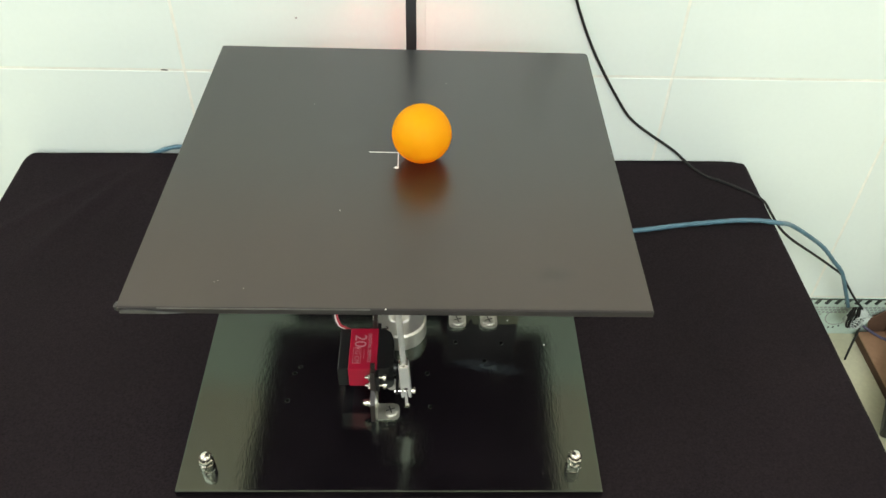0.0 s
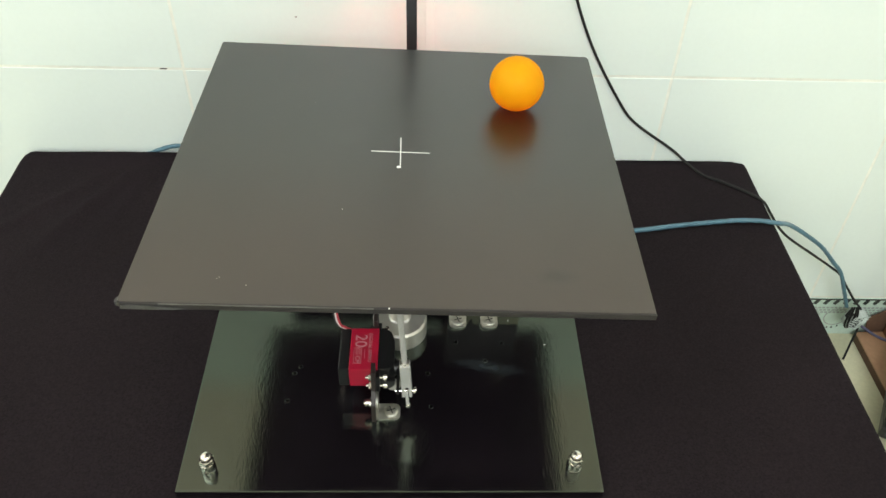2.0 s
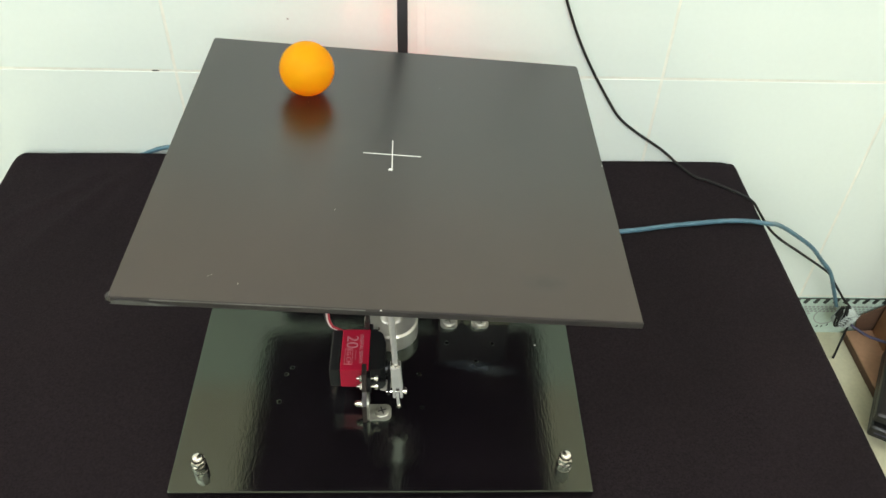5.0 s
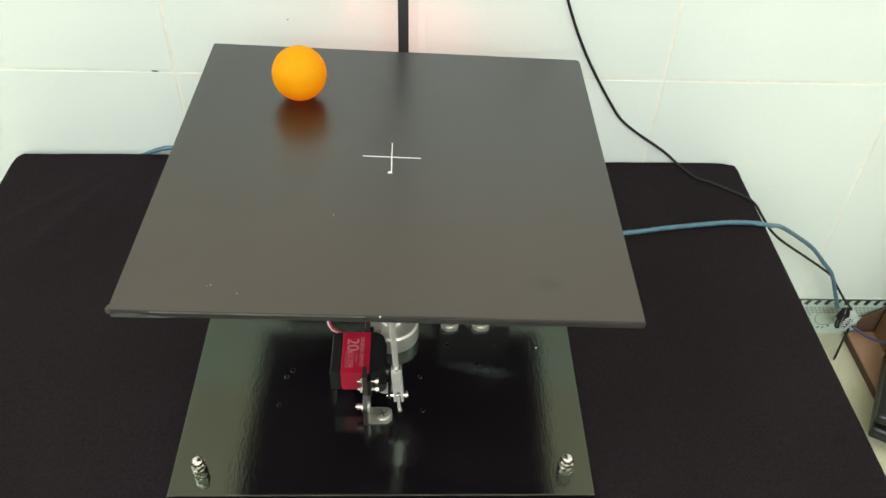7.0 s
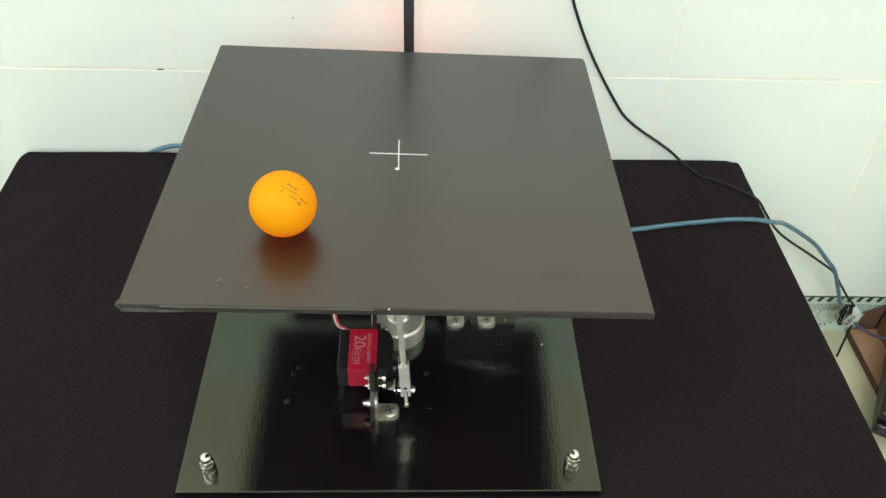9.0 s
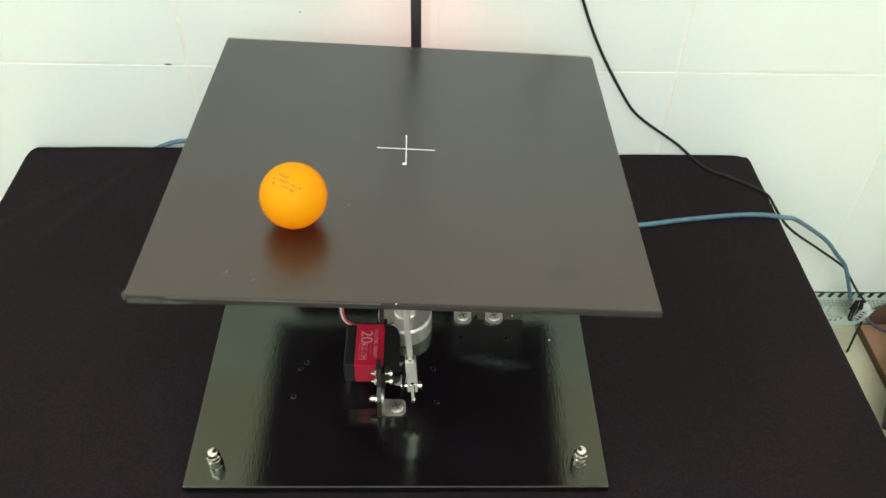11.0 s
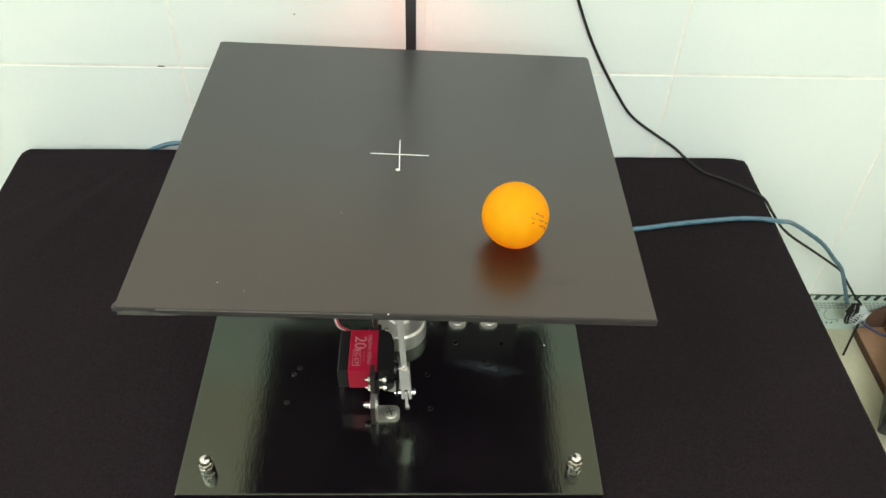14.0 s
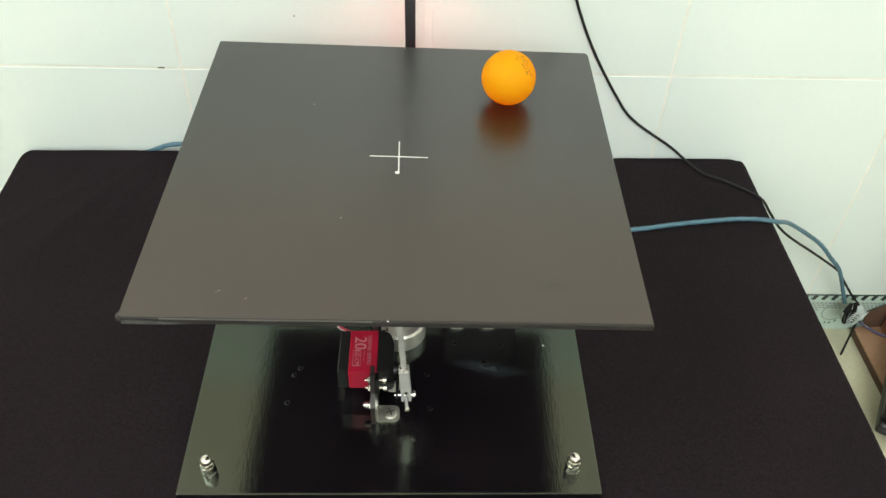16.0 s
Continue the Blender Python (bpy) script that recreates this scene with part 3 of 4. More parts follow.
def machine():
    """The two-axis ball balancing machine: base, post, tilting plate, motors, links and pole."""
    r = new("balancing_machine")
    tagged(r, "two-axis ball balancing machine with black plate on glossy black base", "balancing machine")
    bx, by0, by1 = 0.1508, -0.1528, 0.2
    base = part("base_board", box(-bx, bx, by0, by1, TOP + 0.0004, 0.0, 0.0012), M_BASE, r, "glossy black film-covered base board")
    # drilled holes and old glue on the base
    for x, y in ((0.049, -0.0155), (0.0865, -0.0165), (0.0722, -0.035), (-0.075, -0.042), (-0.079, -0.0485), (-0.0815, -0.075), (0.0285, -0.080), (0.026, -0.048)):
        h = part("screw_hole", turned([(0.0023, 0.0), (0.0020, 0.0002), (0.0017, 0.0003), (0.0015, 0.0002), (0.0014, 0.0001)], 16), M_BASE, base, at=pose(x, y, 0.00002), smooth=True)
        part("drilled_hole", turned([(0.0015, 0.0001), (0.0014, 0.00018)], 12), M_HOLE, h)
    for x, y in ((0.0935, 0.0085), (0.122, -0.018)):
        part("paint_speck", turned([(0.0006, 0), (0.0004, 0.0003)], 8), M_CHALK, base, at=pose(x, y, 0.00002))
    for s, x, y in ((-1, 0.1306, -0.1345), (1, 0.1314, -0.1338)):
        p = part("corner_bolt", turned([(0.0051, 0.0), (0.0055, 0.0004), (0.0056, 0.0014), (0.0054, 0.0020), (0.0053, 0.0078), (0.0051, 0.0084)], 28), M_STEEL, r, "nickel-plated corner bolt with dome nut", at=pose(s * x, y + 0.001, 0, -1.5 * s, 2, 20 * s))
        part("nut", turned([(0.0049, 0.0083), (0.0053, 0.0087), (0.0053, 0.0128), (0.0047, 0.0136)], 6), M_STEEL, p)
        part("dome_nut", turned([(0.0044, 0.0134), (0.0043, 0.0146), (0.0039, 0.0160), (0.0030, 0.0170), (0.0016, 0.0176), (0.0003, 0.0178)], 20), M_STEEL, p, smooth=True)

    post = part("post_foot", turned([(0.022, 0.0001), (0.022, 0.0155), (0.0205, 0.0172), (0.009, 0.0180), (0.0078, 0.019)], 40), M_FOOT, r, "turned aluminium post foot",
                at=pose(0.003, -0.003, 0))
    part("post_collar", rod((0.003, -0.003, 0.0175), (0.0033, -0.0022, 0.046), 0.0078, n=28), M_FOOT, r, "short aluminium collar")
    part("post", rod((0.0033, -0.0022, 0.046), (PIVOT.x, 0, PIVOT.z - 0.022), 0.0072, n=28), M_POLE, r, "black upright post")
    fork = part("joint_fork", box(PIVOT.x - 0.008, PIVOT.x + 0.008, -0.008, 0.008, PIVOT.z - 0.024, PIVOT.z - 0.012, 0.001), M_ALU, r)
    part("joint_cross", rod((PIVOT.x, -0.012, PIVOT.z - 0.006), (PIVOT.x, 0.012, PIVOT.z - 0.006), 0.003, n=14), M_STEEL, r)

    # tilting plate: pose at the joint, all its parts in its own space
    outline = [(-HALF_X, -HALF_Y - 0.0012), (HALF_X - 0.0008, -HALF_Y + 0.0012), (HALF_X, -HALF_Y + 0.0020), (HALF_X, HALF_Y - 0.0034), (HALF_X - 0.0022, HALF_Y - 0.0012), (-HALF_X, HALF_Y + 0.0012)]
    plate = part("tilting_plate", slab(outline, PLATE_TOP - 0.0040, PLATE_TOP, "z", 0.0009), M_PLATE, r, "square black film-covered plate with white centre cross",
                 at=Matrix.Translation(PIVOT) @ pose(0, 0, 0, 0, 0, PLATE_TURN))
    skewed = pose(0, 0, 0, 0, 0, 0.46)     # the front edge runs slightly out of square
    z = PLATE_TOP
    part("cross_line", box(-0.0200, 0.0200, -0.00036, 0.00036, z, z + 0.0002), M_CHALK, plate, at=pose(0.0006, 0.0016, 0, 0, 0, -0.6))
    part("cross_line", box(-0.00036, 0.00036, -0.0168, 0.0176, z, z + 0.00025), M_CHALK, plate, at=pose(0.0007, 0.0010, 0, 0, 0, 1.2))
    part("marker_dot", turned([(0.0015, z), (0.0013, z + 0.0003)], 14), M_CHALK, plate, at=pose(0.0001, -0.0158, 0) @ Matrix.Diagonal((1.1, 0.85, 1, 1)))
    for x, y, q in ((-0.0975, -0.1275, 0.0005), (-0.0815, -0.1335, 0.0004), (-0.0990, -0.1287, 0.0003), (-0.0335, -0.0625, 0.0005), (-0.1489, 0.0062, 0.0005), (0.1489, 0.0052, 0.0005), (0.0, 0.1452, 0.0004), (0.034, 0.0945, 0.0003), (-0.064, 0.062, 0.0003)):
        part("paint_speck", turned([(q * 0.65, z - 0.0001), (q * 0.45, z + 0.00015)], 8), M_CHALK, plate, at=pose(x, y, 0))
    part("edge_mark", box(-0.0018, -0.0009, -HALF_Y - 0.0002, -HALF_Y + 0.0005, z - 0.0006, z + 0.0002), M_CHALK, plate, at=skewed)
    part("edge_tape", box(-HALF_X + 0.0006, HALF_X - 0.0012, -HALF_Y - 0.0004, -HALF_Y + 0.0016, z - 0.0043, z - 0.0002, 0.0006), M_EDGE, plate, "creased black edge film", at=skewed)
    # pale strip: the highlight along the creased edge, put in as colour
    part("film_crease", box(-0.128, -0.010, -HALF_Y - 0.0006, -HALF_Y + 0.0003, z - 0.0006, z - 0.0001, 0.0001), M_PEEL, plate, at=skewed)
    part("torn_film", slab([(-0.1512, -0.1478), (-0.1507, -0.1452), (-0.1496, -0.1442), (-0.1490, -0.1478), (-0.1492, -0.1494), (-0.1506, -0.1490)], z - 0.0032, z - 0.0004, "z", 0.0002), M_PEEL, plate, "frayed film at the plate's corner")
    # loose film, its pale grey also giving the edge's bright reflection
    pts = [(-0.1492, 0.0), (-0.1480, 0.0022), (-0.143, 0.0030), (-0.134, 0.0026), (-0.124, 0.0012), (-0.113, 0.0006), (-0.122, 0.0), (-0.136, -0.0002)]
    part("peeled_film", slab([(u, v + z - 0.0040) for u, v in pts], -HALF_Y - 0.0010, -HALF_Y - 0.0004, "y"), M_PEEL, plate, "loose film at the plate's corner, pale for its highlight", at=skewed)
    part("joint_plate", box(-0.018, 0.018, -0.018, 0.018, z - 0.0085, z - 0.0041, 0.0006), M_ALU, plate)
    part("joint_lug", box(-0.005, 0.005, -0.003, 0.003, -0.009, z - 0.0085, 0.0006), M_ALU, plate)

    # front motor, with its crank and push rod
    servo_unit(r, Matrix())
    servo_unit(r, pose(0.010, 0.0332, 0, 0, 0, 90), lift=0.024, back=0.030, foot=-1, feet=(-0.0675, -0.0412), board_y=(-0.094, -0.033))
    part("notch", slab([(0.0605, 0.0138), (0.0655, 0.0138), (0.0645, 0.0085), (0.0630, 0.0070), (0.0617, 0.0095)], 0.0160, 0.0163, "y"), M_PHIL, r, "dark notch in the strip")
    part("cream_strip", box(0.0440, 0.1040, 0.0164, 0.0171, 0.0002, 0.0140, 0.0002), M_CREAM, r, "cream-coloured strip along the board")
    for base_m, shaft, side in ((Matrix(), Vector((0.0055, -0.0638, 0.028)), 0), (pose(0.010, 0.0332, 0, 0, 0, 90), Vector((0.0355, -0.0638, 0.052)), 1)):
        horn = part("crank", turned([(0.0050, -0.0028), (0.0050, -0.0012), (0.0045, -0.0010), (0.0036, 0.0012), (0.0020, 0.0014)], 22, m=pose(0, 0, 0, 0, 90, 0)), M_BLACKPL, r, "black servo crank arm")
        pts = [(0.003, -0.0030), (0.003, 0.0030), (-HORN, 0.0028)] + [(-HORN - 0.0028 * math.sin(a), 0.0028 * math.cos(a)) for a in np.linspace(0.3, 2.84, 7)] + [(-HORN, -0.0028)]
        part("crank_arm", slab(pts, -0.0028, -0.0008, "x"), M_BLACKPL, horn)
        link = part("push_rod", rod((0, 0, 0.030), (0, 0, LINKS[side]), 0.0021, n=16), M_ALU, r, "bright push rod with clevis")
        cl = part("clevis", box(-0.0037, 0.0037, -0.0040, 0.0040, 0.008, 0.031, 0.0006), M_ALU, link)
        for s in (-1, 1):
            part("clevis_cheek", box(s * 0.0026 - 0.0011, s * 0.0026 + 0.0011, -0.0040, 0.0040, -0.0032, 0.0082, 0.0005), M_ALU, cl)
        pin = part("clevis_pin", rod((-0.0085, 0, 0), (0.0068, 0, 0), 0.0015, n=12), M_STEEL, link)
        part("pin_head", rod((0.0046, 0, 0), (0.0066, 0, 0), 0.0027, n=14, bevel=0.0004), M_STEEL, pin)
        part("spring_clip", box(-0.0011, 0.0011, -0.0060, -0.0044, -0.0110, 0.005, 0.0004), M_ALU, link)
        part("clip_end", rod((0, -0.0068, -0.0108), (0, -0.0040, -0.0108), 0.0018, n=14, bevel=0.0004), M_STEEL, link)
        part("lock_nut", rod((0, 0, 0.0308), (0, 0, 0.0335), 0.0036, n=6), M_STEEL, link)
        part("ball_joint", turned([(0.001, -0.0045), (0.0035, -0.003), (0.0044, 0), (0.0035, 0.003), (0.001, 0.0055)], 16, m=pose(0, 0, LINKS[side])), M_STEEL, link, smooth=True)
        UNITS.append((horn, link, base_m, shaft, side))

    # motor leads
    for dx, mtl in ((0, M_WIRE_W), (0.0013, M_WIRE_R), (-0.0012, M_WIRE_K)):
        pts = [(-0.031, -0.0342, 0.0335 + dx), (-0.035, -0.0318, 0.0330 + dx), (-0.0395, -0.0300, 0.0338 + dx), (-0.0432 + dx, -0.0295, 0.0368), (-0.0452 + dx, -0.0296, 0.045), (-0.0452 + dx, -0.0290, 0.056), (-0.0440 + dx, -0.0270, 0.067),
               (-0.0415 + dx, -0.0215, 0.0680), (-0.0395, -0.0140 + dx, 0.0560), (-0.0360, -0.0122, 0.0478 + dx), (-0.0304, -0.0120, 0.0460 + dx), (-0.0223, -0.0118, 0.0486 + dx), (-0.012, -0.006 + dx, 0.058), (0.0, 0.016 + dx, 0.064)]
        part("motor_lead", tube(pts, 0.0009, 8), mtl, r, smooth=True)

    # unseen block at the rear of the base, added to darken the base's gloss
    ctl = part("controller_box", box(-0.116, 0.120, 0.132, 0.150, 0.0001, 0.147, 0.003), M_BLACKPL, r, "unseen black box added to darken the base's reflection")
    # red board and glowing lamps, both unseen, added to turn the wall pink
    part("circuit_board", box(-0.06, 0.072, 0.1503, 0.1522, 0.035, 0.132, 0.0003), M_RED, ctl, "unseen red board added to tint the wall behind it")
    for x in (-0.048, -0.012, 0.028, 0.060):
        part("indicator_lamp", box(x - 0.0017, x + 0.0017, 0.1522, 0.1538, 0.1085, 0.1119, 0.0004), M_LED, ctl, "unseen red lamp added for a pink glow on the wall")
    # camera pole behind the plate
    pole = part("pole", box(0.0062, 0.0150, 0.1755, 0.1845, 0.0001, 0.72, 0.0006), M_POLE, r, "upright black square tube pole")
    part("pole_foot", box(-0.012, 0.033, 0.162, 0.198, 0.00005, 0.004, 0.0008), M_POLE, r)
    return r, plate


# ---------------------------------------------------------------- loose things
def ball():
    bm = bmesh.new()
    bmesh.ops.create_uvsphere(bm, u_segments=64, v_segments=40, radius=0.02)
    b = part("table_tennis_ball", bm, M_BALL, smooth=True)
    tagged(b, "orange table tennis ball rolling on the black plate", "ball")
    # faded printing, too worn to read, as short curved bars
    bm = bmesh.new()
    for row, n in enumerate((7, 11, 8)):
        for i in range(n):
            if random.random() < 0.14:
                continue
            lat0 = (1 - row) * 0.15 + random.uniform(-0.012, 0.012)
            lon0 = (i - (n - 1) / 2) * 0.092 + random.uniform(-0.02, 0.02)
            for _ in range(random.choice((1, 2, 2, 3))):
                lean, run, wide = random.uniform(0, math.pi), random.uniform(0.022, 0.045), random.uniform(0.006, 0.011)
                lat, lon = lat0 + random.uniform(-0.02, 0.02), lon0 + random.uniform(-0.018, 0.018)
                vs = []
                for p, q in ((-run, -wide), (run, -wide), (run, wide), (-run, wide)):
                    u, v = p * math.cos(lean) - q * math.sin(lean), p * math.sin(lean) + q * math.cos(lean)
                    vs.append(bm.verts.new(Vector((math.cos(lat + v) * math.cos(lon + u), math.cos(lat + v) * math.sin(lon + u), math.sin(lat + v))) * 0.02005))
                bm.faces.new(vs)
    part("faded_print", bm, M_PRINT, b, "worn dark printed marks")
    return b


def cables():
    wall_y = lambda x: WALL_Y + math.tan(radians(WALL_TURN)) * x
    w = lambda x, z, d=0.0025: (x, wall_y(x) - d, z)
    c = part("black_cable", tube([w(0.120, 0.30), w(0.143, 0.225), w(0.1602, 0.1727), w(0.1835, 0.1212), w(0.2155, 0.0676), w(0.2367, 0.0413), w(0.2806, 0.0094, 0.003), (0.2985, 0.2345, -0.004),
             (0.312, 0.2153, -0.0052), (0.3284, 0.2052, -0.0052), (0.3525, 0.1873, -0.0056), (0.3640, 0.1765, -0.0075), (0.3814, 0.186, -0.0317), (0.3984, 0.188, -0.0542), (0.4176, 0.19, -0.0724), (0.4516, 0.196, -0.0993), (0.4829, 0.202, -0.1247),
             (0.5015, 0.206, -0.1415), (0.5155, 0.209, -0.1606), (0.5392, 0.214, -0.1923), (0.5590, 0.221, -0.217), (0.5605, 0.213, -0.236), (0.5545, 0.203, -0.258), (0.5495, 0.1945, -0.2795)], 0.0014), M_BLACKC, smooth=True)
    tagged(c, "thin black cable hanging down the wall and over the cloth", "cable")
    b = part("blue_cable", tube([(0.05, 0.13, -0.0035), (0.14, 0.118, -0.0045), (0.2225, 0.1273, -0.004), (0.2662, 0.1352, -0.004), (0.297, 0.1397, -0.004), (0.3274, 0.1434, -0.004), (0.3506, 0.1429, -0.0038),
             (0.3685, 0.142, -0.006), (0.395, 0.166, -0.0297), (0.428, 0.183, -0.0595), (0.4575, 0.194, -0.087), (0.4804, 0.2, -0.1138), (0.4990, 0.2045, -0.1360), (0.5160, 0.209, -0.168), (0.5325, 0.2125, -0.2015)], 0.0023, 16, 14, 2, 0.024), M_BLUE, smooth=True)
    tagged(b, "pale blue network cable lying over the black cloth", "cable")
    b2 = part("blue_cable", tube([w(-0.268, -0.0055, 0.006), w(-0.261, -0.004, 0.005), w(-0.250, 0.001, 0.005), w(-0.2327, 0.006, 0.006), w(-0.20, 0.006, 0.008), (-0.14, 0.215, -0.002), (-0.05, 0.21, -0.004)], 0.0023, 16, 14, 2, 0.024), M_BLUE, smooth=True)
    tagged(b2, "pale blue cable at the rear edge of the cloth", "cable")
    # clear plug wrapped in a torn bag at the end of the blue cable
    p = new("cable_plug")
    p.matrix_world = pose(0.5515, 0.2165, -0.2255, 8, 6, 10)
    tagged(p, "clear plastic cable plug with dark boot on the blue cable", "plug")
    part("boot", box(-0.0112, -0.0082, -0.004, 0.004, 0.000, 0.013, 0.0012), M_BLACKC, p, "dark rubber boot")
    body = part("plug_body", box(-0.0085, 0.0105, -0.0075, 0.0075, -0.0125, 0.0105, 0.002), M_CLEAR, p)
    for i, (x, z, h) in enumerate(((-0.0078, 0.002, 0.017), (-0.0050, -0.002, 0.014), (-0.0018, 0.003, 0.012), (0.0012, -0.005, 0.010), (0.0042, 0.004, 0.008))):
        part("conductor", box(x, x + 0.0019, -0.0080, -0.0068, z - h / 2, z + h / 2, 0.0003), M_BLACKC, body)
    for k, (x, bow) in enumerate(((-0.0150, -0.010), (-0.0118, -0.006), (-0.0085, 0.002), (-0.0060, 0.004))):
        part("strand", tube([(x - 0.002, -0.001, 0.024), (x + bow * 0.3, -0.005, 0.012), (x + bow * 0.2 + 0.001, -0.008, -0.002), (x + 0.006, -0.0078, -0.009), (0.002, -0.006, -0.0085 + k * 0.003)], 0.0013, 8, 6), M_BLACKC, body)
    for i in range(6):
        part("contact", box(0.0103, 0.0122, -0.0070, 0.0070, -0.0112 + i * 0.0037, -0.0093 + i * 0.0037, 0.0003), M_CLEAR, body)
    for k in range(5):
        z = -0.010 + k * 0.0047
        part("wrap_fold", tube([(-0.010, -0.0082, z), (-0.004, -0.0094, z + 0.004), (0.003, -0.0086, z - 0.002), (0.0125, -0.0078, z + 0.003)], 0.0008, 6), M_CLEAR, body)
    q = part("purple_cable", tube([(0.5600, 0.208, -0.2315), (0.575, 0.2005, -0.2385), (0.592, 0.198, -0.2460), (0.63, 0.192, -0.2545), (0.70, 0.185, -0.2640)], 0.0018), M_PURPLE, smooth=True)
    tagged(q, "thin purple cable running over the carton", "cable")


def floor_things():
    c = new("carton")
    c.matrix_world = pose(0.5752, 0.232, FLOOR, 0, 0, 1.5)
    tagged(c, "flat brown cardboard carton on the floor by the wall", "box")
    part("carton_body", box(0, 0.34, -0.21, 0, 0, 0.0105, 0.001), M_CARTON_D, c)
    part("carton_lid", box(0.0005, 0.3395, -0.2095, -0.0005, 0.0107, 0.0125, 0.0006), M_CARTON, c)
    # brown sheet in the shape of the shade and reflection on the border tiles
    part("carton_flap", slab([(0.018, 0), (0.049, 0), (0.049, 0.060), (0.034, 0.054), (0.008, 0.036)], 0.0012, 0.0030, "y"), M_CARTON_D, c, "brown sheet standing in for shade and reflection on the border")
    k = new("black_case")
    k.matrix_world = pose(0.6065, 0.1920, FLOOR + 0.0126, 0, 0, -29.5)
    tagged(k, "black plastic equipment case on the carton", "case")
    part("case_body", box(0, 0.16, -0.136, 0, 0, 0.018, 0.005, 3), M_BLACKPL, k)
    part("case_lid", box(-0.001, 0.161, -0.13, 0.001, 0.0190, 0.034, 0.005, 3), M_BLACKPL, k)
    part("seam_line", box(0.006, 0.15, -0.1366, -0.1356, 0.009, 0.0102), M_PURPLE, k, "violet seam line")
    # box out of view, added to throw a soft brown shade on the wall
    s = new("shade_box")
    s.matrix_world = pose(0.6100, 0.2310, FLOOR + 0.0126)
    tagged(s, "unseen dark brown wooden box added to shade the tiled wall", "box")
    part("side_panel", box(0, 0.012, -0.034, 0, 0, 0.44, 0.002), M_WOOD, s)
    part("side_panel", box(0.188, 0.2, -0.034, 0, 0, 0.44, 0.002), M_WOOD, s)
    part("front_panel", box(0.0125, 0.1875, -0.034, -0.024, 0, 0.44, 0.002), M_WOOD, s)
    part("back_panel", box(0.0125, 0.1875, -0.01, 0, 0, 0.44, 0.002), M_WOOD, s)
    part("lid", box(-0.002, 0.202, -0.036, 0.001, 0.4402, 0.452, 0.003), M_WOOD, s)


room()
table()
rig, plate_ob = machine()
ball_ob = ball()
cables()
floor_things()

# ---------------------------------------------------------------- what moves
# seconds, tilt about x and about y in degrees
plate_rows = [
    (0, -1.62, 0.04), (0.2, -1.62, 0.04), (0.3, -1.62, 0.04), (0.4, -5.28, 4.06), (0.5, -6.19, 5.92), (0.6,
    -5.76, 3.48), (0.7, -4.54, 3.51), (0.8, -2.65, 0.71), (0.9, -1.53, -1.36), (1, -0.08, -1.3), (1.5, -0.1,
    -0.22), (2, -1.87, 1.2), (2.5, -1.5, 0.88), (3, -1.96, 0.15), (3.5, -1.6, 1.37), (3.8, -1.6, 1.37), (3.9,
    -1.6, 1.37), (4, -1.41, -5.89), (4.1, -2.37, -7.57), (4.2, -1, -6.43), (4.35, -1.6, -4.2), (4.55, -1.8,
    0.5), (4.75, -2, 5.2), (5, -2, 3.6), (5.3, -2.03, 1.41),
]
plate_rows += [
    (6.3, -2.03, 1.41), (6.5, -2.03, 1.41), (7, -1.39, 1.43), (7.3, -1.39, 1.43), (7.4, -1.39, 1.43), (7.5,
    2.58, 1.23), (7.6, 6.6, 0.83), (7.7, 4.65, 1.81), (7.8, 3.72, 1.6), (7.9, 1.32, 0.6), (8, -2.2, 1.17),
    (8.1, -4.88, 1.13), (8.2, -6.42, 1.32), (8.5, -5.71, 2.3), (8.6, -5.62, 0.96), (8.7, -3.63, 0.77), (8.8,
    -2.28, 0.94), (9, -2.28, 0.94), (9.2, -2.28, 0.94),
]
plate_rows += [
    (10.9, -2.28, 0.94), (11, -2.6, 2), (11.12, -3.2, 6.6), (11.3, -3.9, 6.94), (11.4, -3.37, 4.42), (11.5,
    -2.95, 2.26), (11.6, -2.55, -0.04), (11.7, -3.12, -0.72), (11.8, -1.85, -2.83), (12, -2.19, -3.14), (12.1,
    -2.15, -1.51), (12.5, -1.84, 1.33), (13, -2.85, 1.51), (13.5, -2.44, 1.53), (14, -2.24, 1.34), (14.5,
    -3.08, 1.18), (14.6, -3.08, 1.18), (14.7, -9.89, 0.81), (14.8, -9, 1.2), (14.9, -8.02, 1.2), (15, -4.24,
    1.35), (15.1, -2.85, 1.02), (15.2, 0.51, 0.1), (15.3, 1.52, -0.07), (15.4, 2.86, -0.61), (15.5, 3.13,
    -0.21), (15.6, 2.85, -0.59), (16, -0.63, 0.7),
]
# seconds, place of the ball on the plate in metres
ball_rows = [
    (0, 0.0169, -0.0045), (0.3, 0.0169, -0.0045), (0.5, 0.0134, -0.005), (0.6, 0.0211, 0.0013), (0.7, 0.0301,
    0.0124), (0.8, 0.0445, 0.0231), (0.9, 0.0576, 0.0352), (1, 0.0672, 0.0465), (1.1, 0.074, 0.0562), (1.2,
    0.0791, 0.0639), (1.5, 0.0871, 0.0705), (2, 0.0832, 0.0647), (2.5, 0.0841, 0.0658), (3, 0.0879, 0.0726),
    (3.5, 0.0801, 0.0681), (3.9, 0.0839, 0.071), (4, 0.089, 0.0687), (4.1, 0.0856, 0.0695), (4.2, 0.0738,
    0.0763), (4.4, 0.035, 0.069), (4.6, -0.012, 0.071), (4.8, -0.046, 0.074), (5, -0.066, 0.075), (5.3,
    -0.074, 0.074), (5.8, -0.071, 0.073),
]
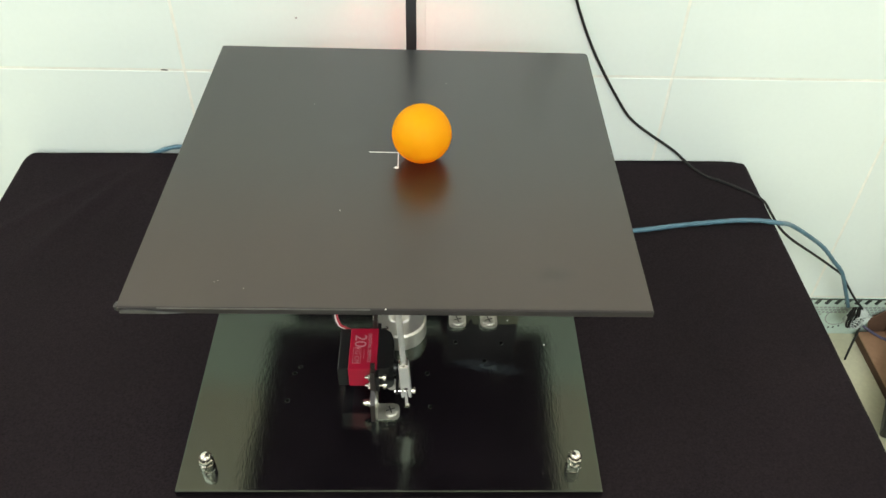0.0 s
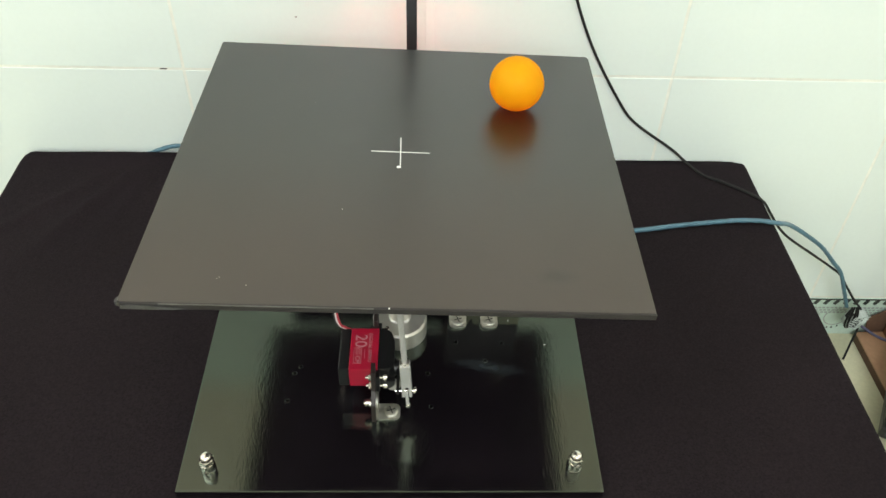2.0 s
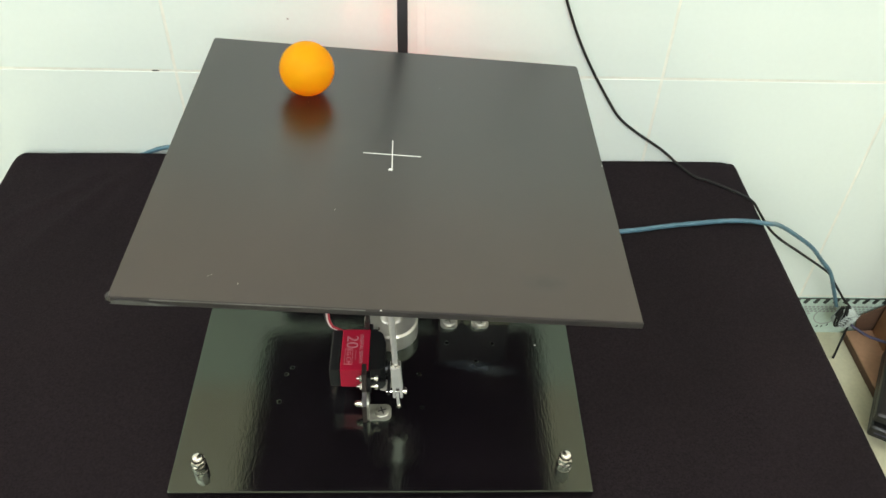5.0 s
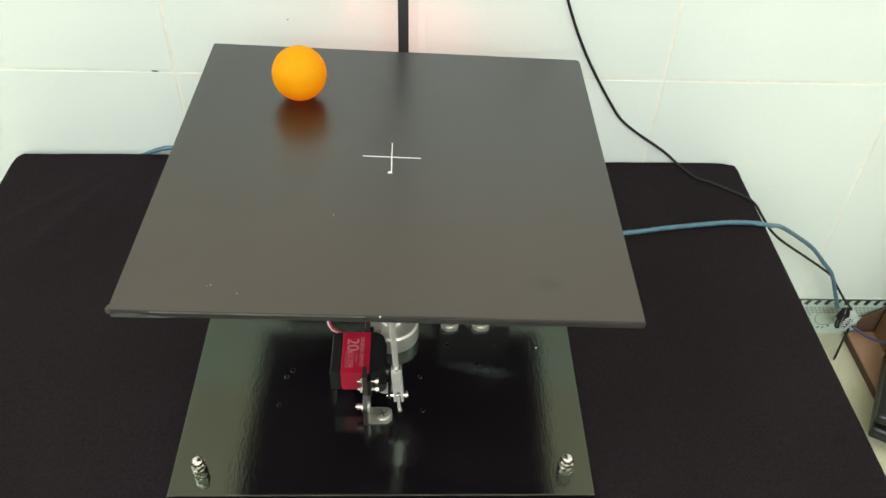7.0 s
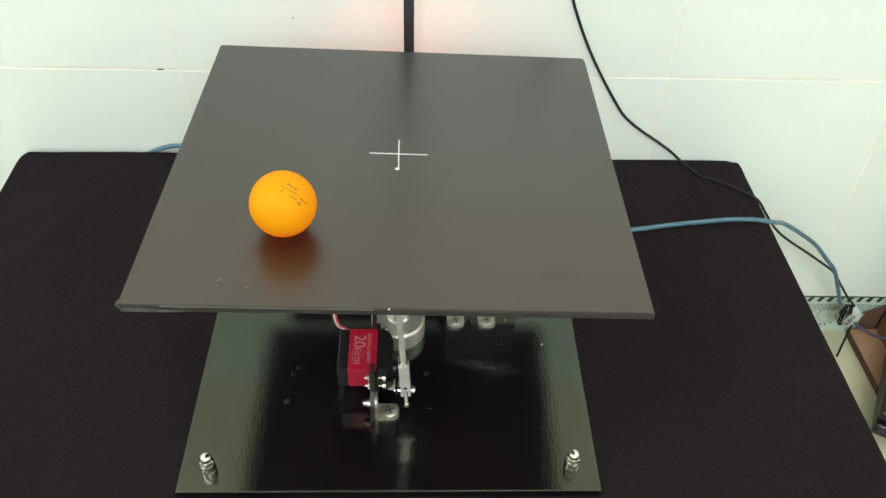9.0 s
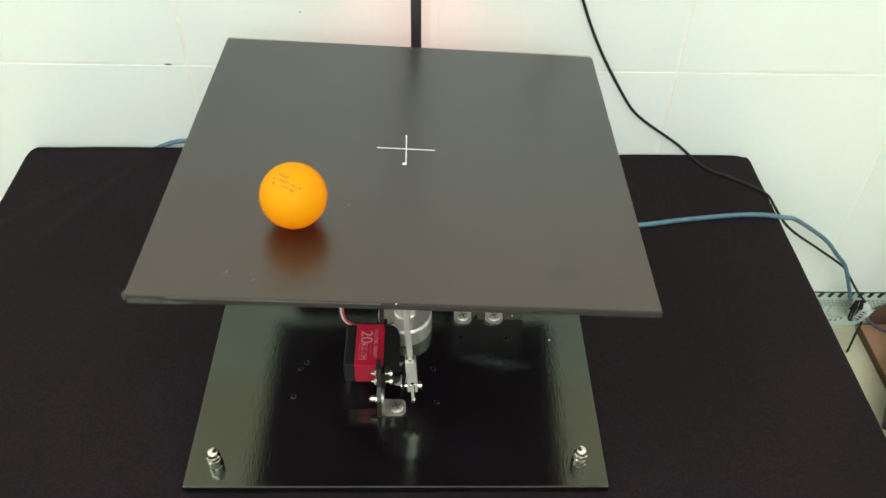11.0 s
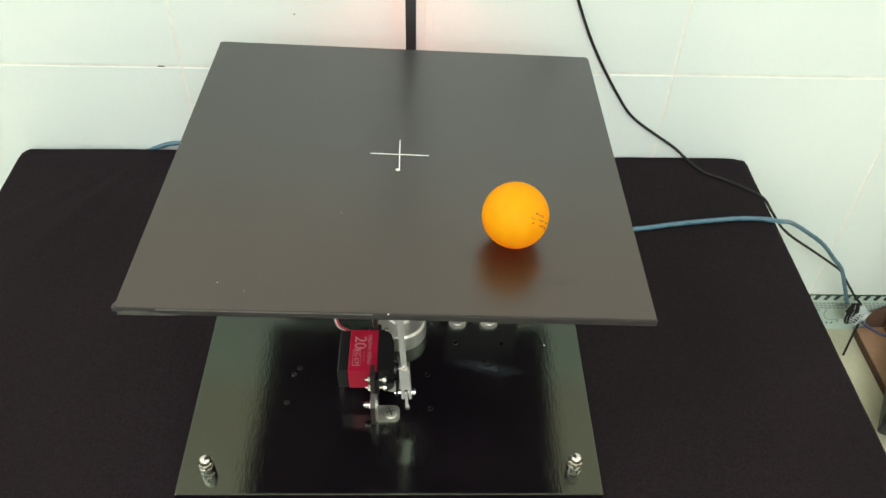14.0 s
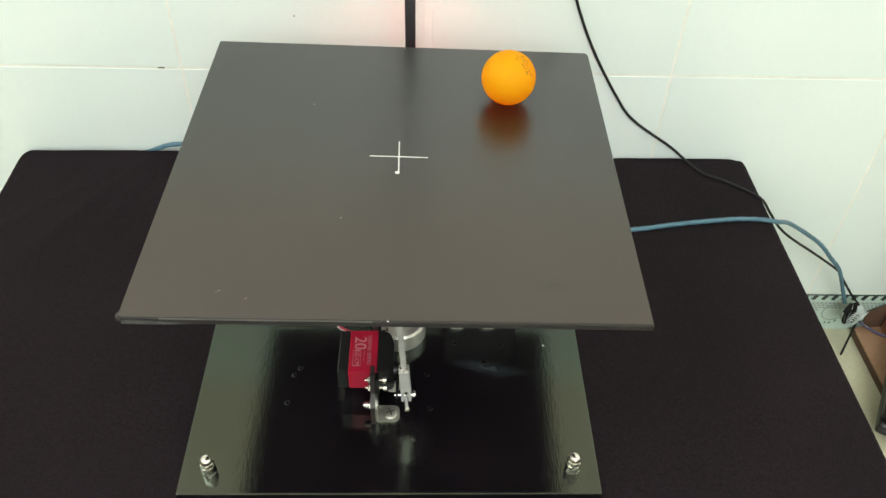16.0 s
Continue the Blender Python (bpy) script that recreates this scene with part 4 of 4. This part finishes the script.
ball_rows += [
    (6.3, -0.0712, 0.0777), (6.5, -0.0706, 0.0726), (7, -0.0701, 0.0737), (7.4, -0.0701, 0.0737), (7.5,
    -0.0699, 0.0791), (7.6, -0.072, 0.0823), (7.7, -0.0736, 0.0712), (7.8, -0.0732, 0.0536), (7.9, -0.0717,
    0.0299), (8, -0.0713, -0.0011), (8.1, -0.071, -0.0288), (8.2, -0.0721, -0.0511), (8.3, -0.073, -0.0643),
    (8.4, -0.0729, -0.0743), (8.5, -0.0706, -0.0839), (8.6, -0.0683, -0.0845), (8.7, -0.0677, -0.0835), (8.8,
    -0.0675, -0.0806), (9, -0.066, -0.0821), (9.2, -0.0665, -0.0808),
]
ball_rows += [
    (10.6, -0.0665, -0.0808), (11, -0.0645, -0.0808), (11.15, -0.056, -0.083), (11.3, -0.0451, -0.0888),
    (11.4, -0.0235, -0.0886), (11.5, -0.0013, -0.0861), (11.6, 0.022, -0.0849), (11.7, 0.0414, -0.0815),
    (11.8, 0.0597, -0.078), (11.9, 0.0734, -0.0763), (12, 0.0814, -0.0777), (12.1, 0.0838, -0.0755), (12.2,
    0.0848, -0.078), (12.5, 0.0777, -0.0796), (13, 0.0723, -0.0838), (13.5, 0.0709, -0.085), (14, 0.0723,
    -0.0836), (14.5, 0.0748, -0.087), (14.6, 0.0748, -0.087), (14.7, 0.0758, -0.0838), (14.8, 0.0753,
    -0.0722), (14.9, 0.0755, -0.0561), (15, 0.0745, -0.0329), (15.1, 0.0742, -0.0102), (15.2, 0.0773, 0.0176),
    (15.3, 0.0783, 0.0413), (15.4, 0.0807, 0.0587), (15.5, 0.0823, 0.0713), (15.6, 0.0825, 0.0742), (16,
    0.0788, 0.0739),
]


def glide(rows, t):
    """Smooth value of rows (time, a, b) at t, without overshoot."""
    ts = [r[0] for r in rows]
    k = max(0, min(len(ts) - 2, int(np.searchsorted(ts, t, side="right")) - 1))
    out = []
    for c in (1, 2):
        d = [(rows[i + 1][c] - rows[i][c]) / (ts[i + 1] - ts[i]) for i in range(len(ts) - 1)]

        def slope(i):
            if i == 0 or i == len(ts) - 1:
                return 0.0
            return 0.0 if d[i - 1] * d[i] <= 0 else 2 * d[i - 1] * d[i] / (d[i - 1] + d[i])

        h = ts[k + 1] - ts[k]
        s = (t - ts[k]) / h
        a, b = rows[k][c], rows[k + 1][c]
        out.append(a * (1 + 2 * s) * (1 - s) ** 2 + b * s * s * (3 - 2 * s) + h * slope(k) * s * (1 - s) ** 2 - h * slope(k + 1) * s * s * (1 - s))
    return out


def plate_pose(t):
    rx, ry = glide(plate_rows, t)
    return Matrix.Translation(PIVOT) @ pose(0, 0, 0, 0, 0, PLATE_TURN) @ pose(0, 0, 0, rx, ry, 0)


def motions():
    steps = [round(i * 0.1, 1) for i in range(161)]
    walk(plate_ob, [(t, plate_pose(t)) for t in steps])

    # the ball rolls, with a slight slip at the last push
    place = [plate_pose(t) @ Vector((*glide(ball_rows, t), PLATE_TOP + 0.0201)) for t in steps]
    def facing(face, line):
        """The turn that brings the print to face one way, its lines running along another."""
        face = Vector(face).normalized()
        line = Vector(line)
        line = (line - face * line.dot(face)).normalized()
        return Matrix((face, line, face.cross(line))).transposed()

    def roll(i, j, grip=1.0):
        d = place[j] - place[i]
        axis = Vector((0, 0, 1)).cross(d)
        return Matrix.Rotation(grip * d.length / 0.02, 3, axis) if d.length > 1e-6 else Matrix.Identity(3)

    def rolled(start, first, last, begin, grip=1.0):
        out = {start: begin}
        for i in range(start, last):
            out[i + 1] = roll(i, i + 1, grip) @ out[i]
        for i in range(start, first, -1):
            out[i - 1] = roll(i, i - 1) @ out[i]
        return out

    rest, go = steps.index(9.2), steps.index(11.0)
    turn = rolled(steps.index(9.0), 0, rest, facing((0.46, -0.43, 0.78), (0.87, -0.32, -0.36)))
    turn.update(rolled(steps.index(14.5), go, len(steps) - 1, facing((0.72, -0.64, 0.14), (0.6, 0.45, -0.65)), 0.885))
    qa, qb = turn[rest].to_quaternion(), turn[go].to_quaternion()
    for i in range(rest + 1, go):
        turn[i] = qa.slerp(qb, (i - rest) / (go - rest)).to_matrix()
    turn = [turn[i] for i in range(len(steps))]
    walk(ball_ob, [(t, Matrix.Translation(p) @ m.to_4x4()) for t, p, m in zip(steps, place, turn)])

    # cranks and push rods follow the plate
    for horn, link, base_m, shaft, side in UNITS:
        inv = base_m.inverted()
        foot0 = shaft + Vector((0.0050, -HORN, 0.002))
        rest = base_m @ foot0
        tip = Vector((rest.x - PIVOT.x - 0.0062 * (1 - side), rest.y, PLATE_TOP - 0.0112))
        length = LINKS[side]
        h_rows, l_rows = [], []
        for t in steps:
            a = inv @ (plate_pose(t) @ tip)
            best = None
            for k in range(-700, 701):
                ang = k * 0.0015
                pin = shaft + Vector((0.0050, -HORN * math.cos(ang), HORN * math.sin(ang)))
                e = abs((a - pin).length - length)
                if best is None or e < best[0]:
                    best = (e, ang, pin)
            _, ang, pin = best
            h_rows.append((t, base_m @ pose(*shaft, -math.degrees(ang), 0, 0)))
            q = Vector((0, 0, 1)).rotation_difference((a - pin).normalized()).to_matrix().to_4x4()
            l_rows.append((t, base_m @ Matrix.Translation(pin) @ q))
        walk(horn, h_rows)
        walk(link, l_rows)


motions()
